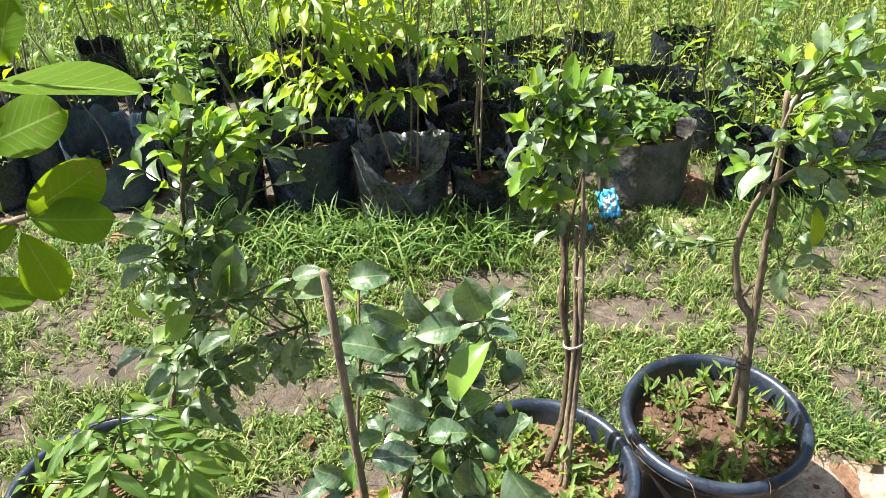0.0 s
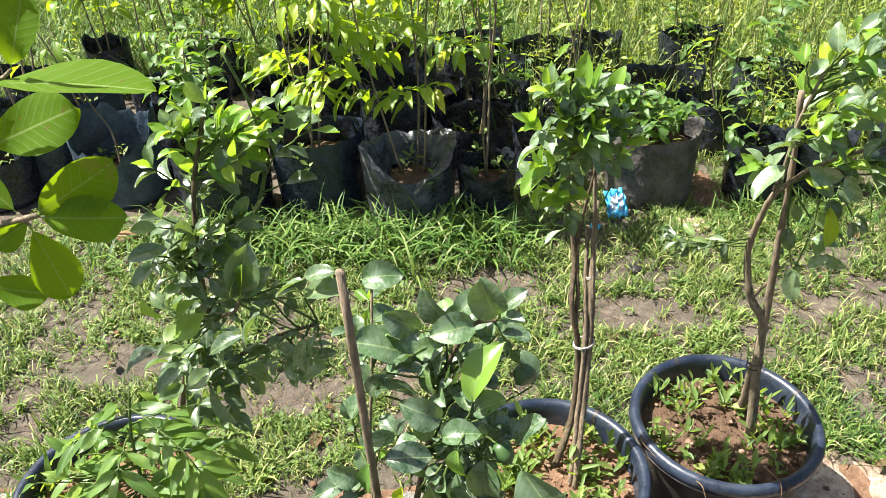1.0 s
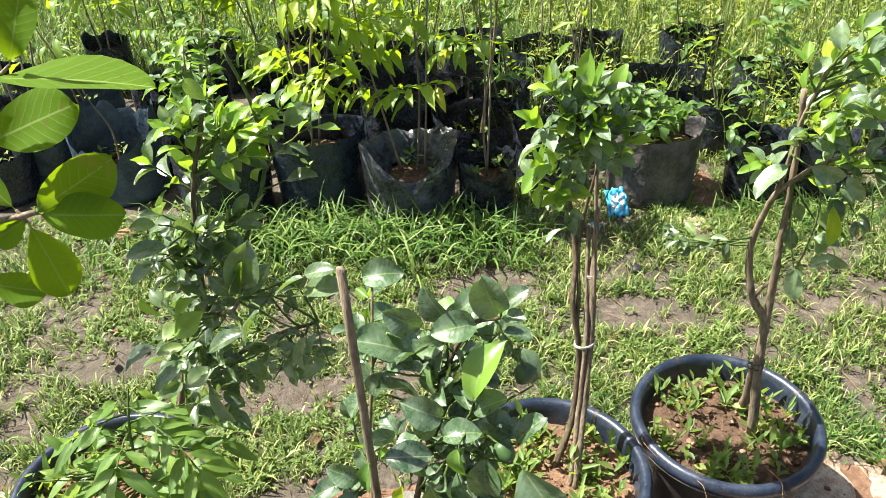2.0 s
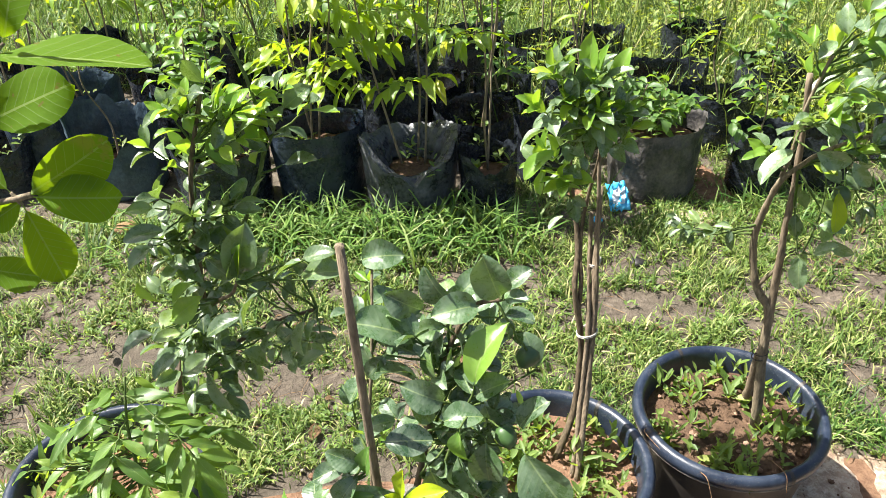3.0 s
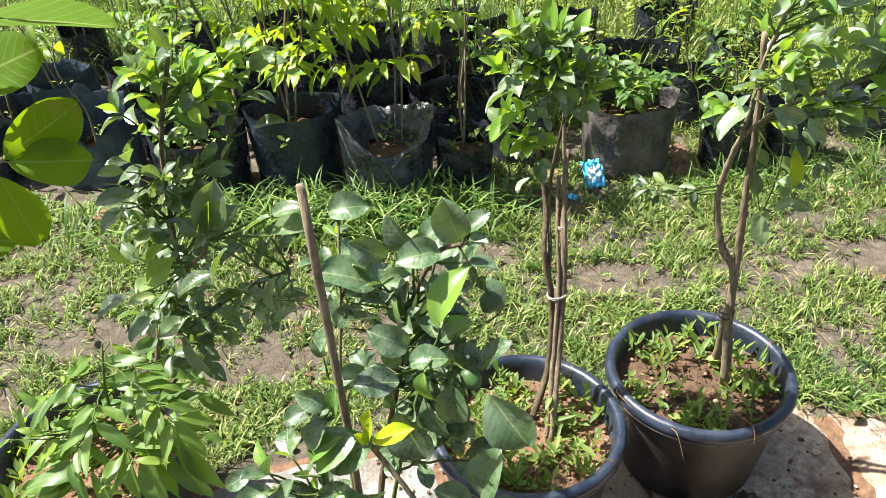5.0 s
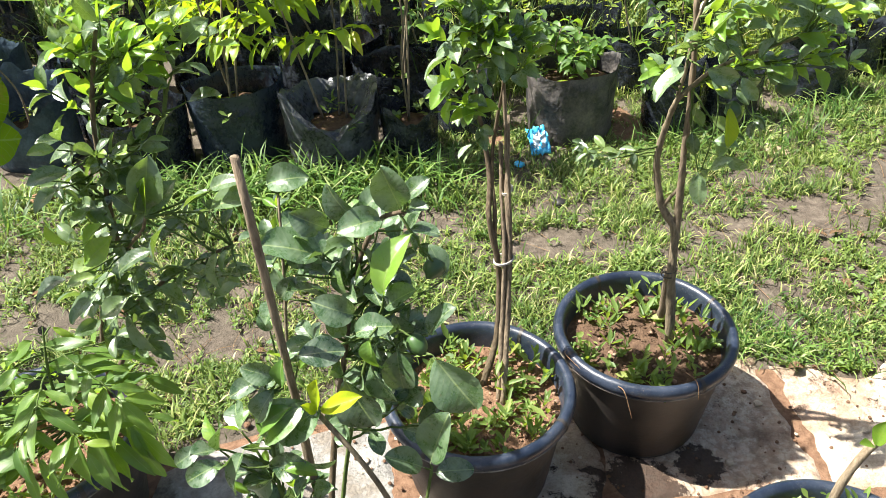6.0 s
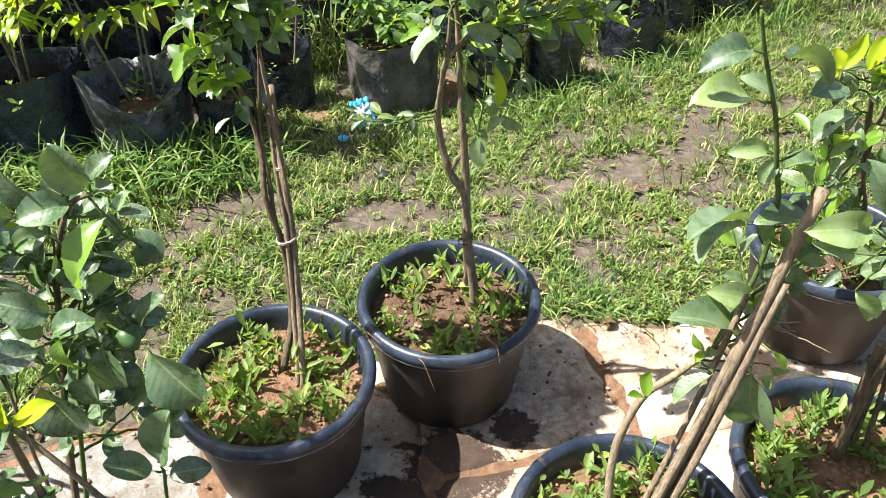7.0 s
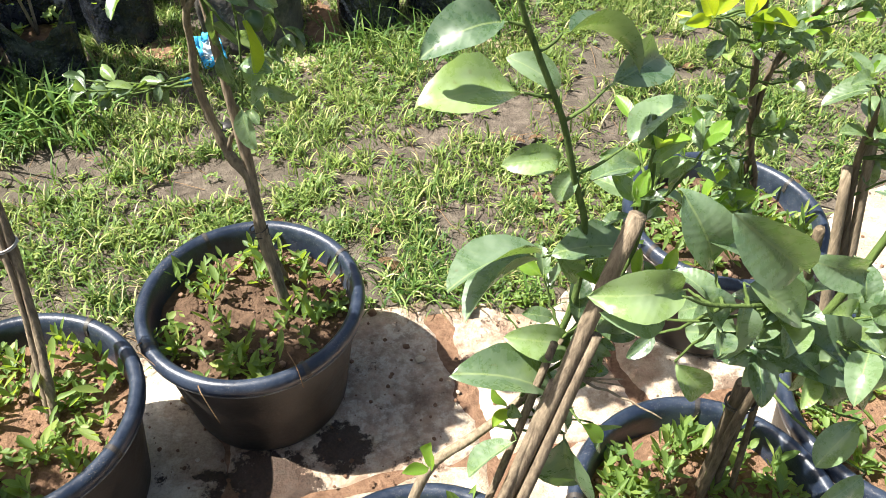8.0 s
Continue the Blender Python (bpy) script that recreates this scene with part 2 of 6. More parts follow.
POT_SOIL = soil_material("dark_soil", (0.070, 0.044, 0.030), (0.20, 0.130, 0.085))
POT_PLASTIC = plastic_material("pot_plastic", (0.010, 0.010, 0.010), (0.135, 0.105, 0.082), 0.38, 0.42, 0.10, 0.6)
RIM_PLASTIC = plastic_material("rim_plastic", (0.009, 0.015, 0.029), (0.085, 0.110, 0.155), 0.24, 0.40, 0.12, 0.8)
LIP_DUST = plastic_material("dusty_lip", (0.045, 0.042, 0.040), (0.40, 0.36, 0.31), 0.50, 0.9, 0.1)
BAG_PLASTIC = plastic_material("bag_plastic", (0.008, 0.010, 0.014), (0.085, 0.100, 0.125), 0.13, 0.36, 1.9)
# Dusty copy of the bag plastic, with sunlit grey of its folds coloured in.
BAG_LIT_GREY = plastic_material("bag_plastic_lit_grey", (0.016, 0.018, 0.022), (0.22, 0.225, 0.235), 0.18, 0.60, 1.5)
BAG_DEEP = plastic_material("bag_plastic_deep", (0.012, 0.019, 0.030), (0.080, 0.105, 0.135), 0.17, 0.38, 1.4)
BAG_DUSTY = plastic_material("dusty_bag_plastic", (0.028, 0.028, 0.030), (0.20, 0.175, 0.155), 0.28, 0.75, 1.4)
BAG_BLUE = plastic_material("bag_plastic_blue", (0.022, 0.038, 0.056), (0.15, 0.21, 0.25), 0.26, 0.45, 1.4)
BARK = bark_material("bark", (0.055, 0.040, 0.026), (0.20, 0.155, 0.10))
BARK_GREY = bark_material("bark_grey", (0.085, 0.068, 0.046), (0.30, 0.245, 0.165))
BARK_PALE = bark_material("bark_pale", (0.13, 0.10, 0.065), (0.36, 0.29, 0.20))
TWIG_GREEN = bark_material("green_twig", (0.05, 0.085, 0.020), (0.13, 0.19, 0.05))
STAKE_WOOD = bark_material("stake_wood", (0.10, 0.075, 0.052), (0.33, 0.26, 0.18))
DRY_LEAF = soil_material("dry_leaf", (0.20, 0.11, 0.05), (0.45, 0.32, 0.19))
FOIL = plastic_material("packet_foil", (0.03, 0.40, 0.72), (0.16, 0.62, 0.86), 0.30, 0.8, 0.8)
FOIL_WHITE = plastic_material("packet_print", (0.75, 0.80, 0.84), (0.55, 0.70, 0.80), 0.35, 0.5, 0.6)
STRING = plastic_material("dark_string", (0.03, 0.025, 0.02), (0.08, 0.07, 0.05), 0.7, 0.4, 0.4)
WIRE = plastic_material("tie_wire", (0.45, 0.42, 0.38), (0.3, 0.25, 0.2), 0.5, 0.5, 0.1)
FRUIT = leaf_material("unripe_fruit", (0.028, 0.068, 0.016), (0.034, 0.078, 0.018), (0.04, 0.09, 0.02), (0.1, 0.2, 0.02), 0.1, 0.4, 0.0)
DARK_PLASTIC = plastic_material("black_plastic_scrap", (0.015, 0.014, 0.013), (0.06, 0.05, 0.04), 0.4, 0.4, 0.8)


# ---------------------------------------------------------------- mesh helpers
def mesh_of(name, verts, faces, material, uvs=None, smooth=True):
    me = bpy.data.meshes.new(name)
    me.from_pydata([tuple(v) for v in verts], [], faces)
    me.materials.append(material)
    if uvs is not None:
        layer = me.uv_layers.new(name="UVMap")
        for loop in me.loops:
            layer.data[loop.index].uv = uvs[loop.vertex_index]
    if smooth:
        me.polygons.foreach_set("use_smooth", [True] * len(me.polygons))
    me.update()
    return me


def big_mesh(name, verts, quads, tris, material, uvs=None):
    """One mesh from numpy arrays: verts (n, 3), quads (m, 4), tris (k, 3), uvs (n, 2)."""
    me = bpy.data.meshes.new(name)
    verts = np.asarray(verts, np.float32)
    loops = np.concatenate([np.asarray(quads, np.int32).ravel(), np.asarray(tris, np.int32).ravel()])
    nq, nt = len(quads), len(tris)
    starts = np.concatenate([np.arange(nq) * 4, nq * 4 + np.arange(nt) * 3]).astype(np.int32)
    totals = np.concatenate([np.full(nq, 4), np.full(nt, 3)]).astype(np.int32)
    me.vertices.add(len(verts))
    me.vertices.foreach_set("co", verts.ravel())
    me.loops.add(len(loops))
    me.loops.foreach_set("vertex_index", loops)
    me.polygons.add(nq + nt)
    me.polygons.foreach_set("loop_start", starts)
    me.polygons.foreach_set("loop_total", totals)
    me.materials.append(material)
    if uvs is not None:
        layer = me.uv_layers.new(name="UVMap")
        layer.data.foreach_set("uv", np.asarray(uvs, np.float32)[loops].ravel())
    me.polygons.foreach_set("use_smooth", np.ones(nq + nt, bool))
    me.update(calc_edges=True)
    me.validate()
    return me


def piece(name, me, parent, label="", m=None, kind=""):
    """Links a mesh as one part under its thing."""
    ob = new(name, me)
    ob.parent = parent
    if m is not None:
        ob.matrix_basis = m
    if label or kind:
        tagged(ob, label, "", "", kind)
    return ob


def thing(name, label, category, group="", at=(0, 0, 0), turn=0.0, kind=""):
    ob = new(name)
    ob.empty_display_size = 0.1
    ob.matrix_basis = pose(*at, 0, 0, turn)
    return tagged(ob, label, category, group, kind)


def smooth_line(points, per=5):
    """A Catmull-Rom line through the points."""
    p = [Vector(q) for q in points]
    p = [p[0] * 2 - p[1]] + p + [p[-1] * 2 - p[-2]]
    out = []
    for a, b, c, d in zip(p, p[1:], p[2:], p[3:]):
        for i in range(per):
            t = i / per
            out.append(0.5 * (2 * b + (c - a) * t + (2 * a - 5 * b + 4 * c - d) * t * t + (3 * b - a - 3 * c + d) * t ** 3))
    return out + [p[-2]]


def tube(points, r0, r1, sides=7, wobble=0.0, rng=random, cap=True):
    """Verts and faces of a tapered tube."""
    verts, faces, n = [], [], len(points)
    side = Vector((1, 0.13, 0.07))
    for i, p in enumerate(points):
        d = (points[min(i + 1, n - 1)] - points[max(i - 1, 0)]).normalized()
        a = (side - d * side.dot(d)).normalized()
        b = d.cross(a)
        r = r0 + (r1 - r0) * i / max(1, n - 1)
        for k in range(sides):
            w = 2 * math.pi * k / sides
            rr = r * (1 + wobble * rng.uniform(-1, 1))
            verts.append(p + (a * math.cos(w) + b * math.sin(w)) * rr)
    for i in range(n - 1):
        for k in range(sides):
            l = (k + 1) % sides
            faces.append((i * sides + k, i * sides + l, (i + 1) * sides + l, (i + 1) * sides + k))
    if cap:
        faces.append(tuple(range(sides - 1, -1, -1)))
        faces.append(tuple((n - 1) * sides + k for k in range(sides)))
    return verts, faces


def joined(chunks):
    verts, faces = [], []
    for v, f in chunks:
        o = len(verts)
        verts += v
        faces += [tuple(i + o for i in q) for q in f]
    return verts, faces


def lathe(profile, sides=64, wave=None):
    """Turns (r, z) pairs round the z axis; wave(angle, r, z) may move a point."""
    verts, faces, n = [], [], len(profile)
    for k in range(sides):
        w = 2 * math.pi * k / sides
        for r, z in profile:
            q = Vector((r * math.cos(w), r * math.sin(w), z))
            verts.append(wave(w, q) if wave else q)
    for k in range(sides):
        l = (k + 1) % sides
        for i in range(n - 1):
            faces.append((k * n + i, l * n + i, l * n + i + 1, k * n + i + 1))
    return verts, faces


# ---------------------------------------------------------------- leaves
def leaf_shape(kind, seed):
    """Outline and bend of one leaf of length 1 along y, with a short stalk; returns verts, faces, uvs."""
    rng = random.Random(seed)
    ratio, widest, tip, fold, arch = {
        "citrus": (0.245, 0.52, 0.90, 0.30, 0.60), "round": (0.305, 0.54, 0.66, 0.30, 0.70), "oval": (0.25, 0.52, 0.76, 0.42, 0.85), "long": (0.130, 0.42, 1.15, 0.14, 0.45),
        "broad": (0.275, 0.62, 0.72, 0.12, 0.22), "annona": (0.15, 0.46, 1.3, 0.24, 0.60), "young": (0.21, 0.50, 1.1, 0.35, 0.05)}[kind]
    stalk, rows = 0.08, 12 if kind == "broad" else 9
    ratio *= rng.uniform(0.9, 1.1)
    arch *= rng.uniform(0.2, 1.6)
    twist, curl = rng.uniform(-0.25, 0.25), rng.uniform(-0.10, 0.14)
    ruffle, phase = rng.uniform(0.015, 0.06), rng.uniform(0, 6)
    verts, uvs, faces = [], [], []
    for i in range(rows + 1):
        t = 0.5 - 0.5 * math.cos(math.pi * i / rows)
        u = t
        e = math.log(0.5) / math.log(widest)
        w = ratio * math.sin(math.pi * u ** e) ** (0.75 * tip) if 0 < i < rows else 0.006
        y = stalk + (1 - stalk) * t
        z = -arch * (t ** 2) * 0.5 + arch * 0.10 * t
        bend = math.cos(arch * t * 0.5)
        for j in (-1, -0.5, 0, 0.5, 1):
            x = j * w
            zz = z + abs(j) * w * fold * 1.6 + j * w * twist * t + curl * w * j * j + ruffle * math.sin(7 * t + phase + 2 * j) * abs(j)
            verts.append(Vector((x, y * bend, zz)))
            uvs.append((0.5 + j * 0.5 * (w / ratio if w > 0.01 else 0.05), t))
    for i in range(rows):
        for j in range(4):
            a = i * 5 + j
            faces.append((a, a + 1, a + 6, a + 5))
    o = len(verts)
    verts += [Vector((-0.008, 0, 0)), Vector((0.008, 0, 0)), Vector((0.008, stalk, 0.002)), Vector((-0.008, stalk, 0.002))]
    uvs += [(0.5, 0), (0.5, 0), (0.5, 0.02), (0.5, 0.02)]
    faces.append((o, o + 1, o + 2, o + 3))
    return verts, faces, uvs


def leaf_set(kind, material, count=8):
    made = []
    for i in range(count):
        v, f, uv = leaf_shape(kind, i * 7 + 3)
        made.append(mesh_of(kind + "_leaf", v, f, material, uv))
    return made


CITRUS, ROUND, LONG = leaf_set("citrus", LEAF_CITRUS), leaf_set("round", LEAF_ROUND), leaf_set("long", LEAF_LONG)
FRESH = CITRUS[:4] + leaf_set("citrus", LEAF_YOUNG, 3)
SUNLIT_OVAL, SUNLIT_CITRUS = leaf_set("oval", LEAF_SUNLIT), leaf_set("citrus", LEAF_SUNLIT, 5) + leaf_set("citrus", LEAF_YOUNG, 2)
OVAL_FRESH = leaf_set("oval", LEAF_FRESH, 3)
BRIGHT = leaf_set("young", LEAF_BRIGHT, 4)
BROAD, ANNONA, YOUNG = leaf_set("broad", LEAF_BROAD), leaf_set("annona", LEAF_FERN), leaf_set("young", LEAF_YOUNG)


def leaf_pose(base, way, up, length):
    """Pose of a leaf from its base along way, its upper side towards up."""
    y = way.normalized()
    x = y.cross(up)
    x = x.normalized() if x.length > 1e-4 else Vector((1, 0, 0))
    z = x.cross(y)
    m = Matrix((x, y, z)).transposed().to_4x4()
    return Matrix.Translation(base) @ m @ Matrix.Scale(length, 4)


def grow_leaf(parent, meshes, base, way, length, rng, spread=0.35, face=(-0.40, -0.10)):
    up = Vector((rng.gauss(face[0], spread), rng.gauss(face[1], spread), 1.0))
    return piece("leaf", rng.choice(meshes), parent, "", leaf_pose(base, way, up, length))


def leafy_twig(parent, line, meshes, size, rng, gap=0.03, start=0.25, young=None, droop=0.15, tip_count=3, open_angle=0.9, face=(-0.40, -0.10)):
    """Leaves set spirally along a twig, with a tuft at its tip."""
    total, since, turn = sum((b - a).length for a, b in zip(line, line[1:])), 0.0, rng.uniform(0, 6.28)
    gone = 0.0
    for a, b in zip(line, line[1:]):
        seg = (b - a).length
        gone += seg
        since += seg
        if gone < total * start or since < gap * rng.uniform(0.7, 1.3):
            continue
        since = 0.0
        d = (b - a).normalized()
        turn += 2.4
        s = d.cross(Vector((0.3, 0.2, 1))).normalized()
        o = s * math.cos(turn) + d.cross(s) * math.sin(turn)
        way = d * math.cos(open_angle) + o * math.sin(open_angle) + Vector((0, 0, -droop + rng.gauss(0.05, 0.18)))
        near_tip = gone / total
        ms = young if young and near_tip > 0.86 and rng.random() < 0.4 else meshes
        grow_leaf(parent, ms, b, way, size * rng.uniform(0.65, 1.12) * (1.1 - 0.25 * near_tip), rng, 0.35, face)
    d = (line[-1] - line[-2]).normalized()
    s = d.cross(Vector((0.3, 0.2, 1))).normalized()
    for k in range(tip_count):
        w = turn + 2.4 * (k + 1)
        way = d * 0.9 + (s * math.cos(w) + d.cross(s) * math.sin(w)) * 0.75 + Vector((0, 0, 0.1))
        grow_leaf(parent, young if young and rng.random() < 0.35 else meshes, line[-1], way, size * rng.uniform(0.5, 0.85), rng, 0.35, face)


def bowed(a, b, rng, lift=0.25, steps=9):
    """A twig's line from a to b, bowed upward and a little crooked."""
    a, b = Vector(a), Vector(b)
    length = (b - a).length
    mid = (a + b) / 2 + Vector((rng.gauss(0, 0.08), rng.gauss(0, 0.08), -lift * 0.35)) * length
    out = []
    for i in range(steps + 1):
        t = i / steps
        out.append(a * (1 - t) ** 2 + mid * 2 * t * (1 - t) + b * t * t + Vector((rng.gauss(0, 1), rng.gauss(0, 1), rng.gauss(0, 1))) * length * 0.012 * math.sin(math.pi * t))
    return out


def set_leaves(parent, meshes, rows, stems, rng, face=(-0.35, -0.50, 0.80), spread=0.36, bark=None, name="stalkwork"):
    """Single leaves from base to tip (x, y, z, x, y, z), each on a stalk that springs from the nearest stem."""
    stalks = []
    for row in rows:
        base, tip = Vector(row[:3]) - parent.location, Vector(row[3:]) - parent.location
        up = Vector(face) + Vector((rng.gauss(0, spread), rng.gauss(0, spread), rng.gauss(0, spread)))
        piece("leaf", rng.choice(meshes), parent, "", leaf_pose(base, tip - base, up, (tip - base).length * 1.08))
        foot = min(stems, key=lambda p: (p - base).length + (0.0 if p.z < base.z else 0.06))
        if (foot - base).length > 0.006:
            stalks.append(tube(bowed(foot, base, rng, 0.15, 6), 0.0023, 0.0013, 5, cap=False))
    if stalks:
        piece(name, mesh_of(name, *joined(stalks), bark or TWIG_GREEN), parent, "", None, "stuff")


def in_ball(rng):
    while True:
        p = Vector((rng.uniform(-1, 1), rng.uniform(-1, 1), rng.uniform(-1, 1)))
        if p.length <= 1:
            return p


def crown(parent, stem, balls, meshes, size, rng, young=None, gap=0.028, twig_r=0.0028, bark=None, lift=0.3, droop=0.15, start=0.25, tip_count=3, open_angle=0.9, below=0.12, face=(-0.40, -0.10)):
    """Twigs from the stem's line to points within each (centre, radii, count) of balls, leaved all along."""
    chunks = []
    for centre, radii, count in balls:
        for _ in range(count):
            q = in_ball(rng)
            q = q * (0.55 + 0.45 * rng.random()) / max(q.length, 0.35) if q.length > 0 else q
            goal = Vector(centre) + Vector((q.x * radii[0], q.y * radii[1], q.z * radii[2]))
            best = min(stem, key=lambda s: (s - goal).length + (0.0 if s.z < goal.z - below * 0.3 else 0.25))
            line = bowed(best, goal, rng, lift)
            chunks.append(tube(line, twig_r, twig_r * 0.45, 5, cap=False))
            leafy_twig(parent, line, meshes, size, rng, gap, start, young, droop, tip_count, open_angle, face)
    v, f = joined(chunks)
    piece("branchwork", mesh_of("branchwork", v, f, bark or TWIG_GREEN), parent, "", None, "stuff")


def add_stem(parent, points, r0, r1, material=None, name="stem", label="", sides=8, wobble=0.07, rng=random):
    line = smooth_line(points)
    v, f = tube(line, r0, r1, sides, wobble, rng)
    piece(name, mesh_of(name, v, f, material or BARK), parent, label)
    return line


# ---------------------------------------------------------------- pots
POT_R, POT_H = 0.225, 0.31


def weeds(rng, spots, sizes=(0.014, 0.040), leaves=(6, 13), tall=(0.010, 0.06), steep=(-0.1, 1.1), slim=1.0):
    """Arrays for many small herbs: each leaf is a folded lens of six corners."""
    verts, quads, uvs = [], [], []
    for x, y, z in spots:
        n, h, turn = rng.randint(*leaves), rng.uniform(*tall), rng.uniform(0, 6.28)
        lean = (rng.gauss(0, 0.25), rng.gauss(0, 0.25))
        for k in range(n):
            turn += 2.4 + rng.gauss(0, 0.3)
            level = h * (k + 1) / n
            size = rng.uniform(*sizes) * (1.15 - 0.4 * k / n)
            rise = rng.uniform(*steep)
            o = Vector((x + lean[0] * level, y + lean[1] * level, z + level))
            d = Vector((math.cos(turn), math.sin(turn), rise)).normalized()
            s = Vector((-math.sin(turn), math.cos(turn), rng.gauss(0, 0.25))) * size * slim * rng.choice((0.13, 0.18, 0.22, 0.26))
            up = Vector((0, 0, size * 0.07))
            i = len(verts)
            verts += [o, o + d * size * 0.4 - s + up, o + d * size * 0.45 - up, o + d * size * 0.4 + s + up, o + d * size * 0.75 - s * 0.75, o + d * size * 0.8 - up * 1.2, o + d * size * 0.75 + s * 0.75, o + d * size - up]
            uvs += [(0.5, 0), (0, 0.4), (0.5, 0.4), (1, 0.4), (0.1, 0.75), (0.5, 0.75), (0.9, 0.75), (0.5, 1)]
            quads += [(i, i + 2, i + 1, i + 1), (i, i + 3, i + 2, i + 2), (i + 1, i + 2, i + 5, i + 4), (i + 2, i + 3, i + 6, i + 5), (i + 4, i + 5, i + 7, i + 7), (i + 5, i + 6, i + 7, i + 7)]
    tris = [q[:3] for q in quads if q[3] == q[2]]
    quads = [q for q in quads if q[3] != q[2]]
    return verts, quads, tris, uvs


def pot_profile():
    r, h = POT_R, POT_H
    return [(0.0, 0.004), (0.150, 0.0), (0.165, 0.006), (0.170, 0.02), (0.2045, h - 0.048)], [
        (0.2045, h - 0.048), (0.2065, h - 0.036), (r - 0.006, h - 0.034), (r - 0.001, h - 0.027), (r, h - 0.016), (r - 0.004, h - 0.005), (r - 0.012, h), (r - 0.021, h - 0.002),
        (r - 0.027, h - 0.010), (r - 0.030, h - 0.030), (0.186, h - 0.09)]


POT_BODY = mesh_of("pot_body", *lathe(pot_profile()[0], 72), POT_PLASTIC)
POT_RIM = mesh_of("pot_rim", *lathe(pot_profile()[1], 72), RIM_PLASTIC)


def seam_mesh():
    """A moulded joint: a thin band that hugs the lip."""
    verts, faces = [], []
    prof = [(r + 0.0015 * (1 if i < 6 else -1), z + (0.0016 if 3 < i < 9 else 0)) for i, (r, z) in enumerate(pot_profile()[1][2:10])]
    for a in (-0.022, 0.022):
        for r, z in prof:
            verts.append(Vector((r * math.cos(a), r * math.sin(a), z)))
    n = len(prof)
    for i in range(n - 1):
        faces.append((i, i + 1, n + i + 1, n + i))
    return mesh_of("seam", verts, faces, POT_PLASTIC)


SEAM = seam_mesh()
LIP_EDGE = mesh_of("lip_edge", *lathe([(POT_R - 0.0065, POT_H - 0.0375), (POT_R - 0.0040, POT_H - 0.0372), (POT_R - 0.0032, POT_H - 0.0350), (POT_R - 0.0048, POT_H - 0.0336)], 72), LIP_DUST)


def soil_disc(rng, radius, z, material, dip=0.0, name="soil"):
    rings, sides = 16, 48
    verts, faces, seed = [], [], rng.uniform(0, 50)
    verts.append(Vector((0, 0, z + noise.noise((seed, 0, 0)) * 0.010 + noise.noise((seed, 0, 3)) * 0.005)))
    for i in range(1, rings + 1):
        r = radius * i / rings
        for k in range(sides):
            w = 2 * math.pi * k / sides
            x, y = r * math.cos(w), r * math.sin(w)
            e = noise.noise((x * 22 + seed, y * 22, 0)) * 0.010 + noise.noise((x * 60 + seed, y * 60, 3)) * 0.005
            verts.append(Vector((x, y, z + e - dip * (i / rings) ** 2)))
    for k in range(sides):
        faces.append((0, 1 + k, 1 + (k + 1) % sides))
    for i in range(rings - 1):
        for k in range(sides):
            l = (k + 1) % sides
            a = 1 + i * sides
            faces.append((a + k, a + sides + k, a + sides + l, a + l))
    return mesh_of(name, verts, faces, material)


def lump(rng, size, flat=0.6, level=1):
    """An uneven clod or stone."""
    bm = bmesh.new()
    bmesh.ops.create_icosphere(bm, subdivisions=level, radius=1.0)
    seed = rng.uniform(0, 99)
    out = []
    for v in bm.verts:
        k = 1 + 0.35 * noise.noise(v.co * 1.1 + Vector((seed, 0, 0)))
        out.append(Vector((v.co.x * k, v.co.y * k * rng.uniform(0.92, 1.08), v.co.z * k * flat)) * size)
    faces = [tuple(v.index for v in f.verts) for f in bm.faces]
    bm.free()
    return out, faces


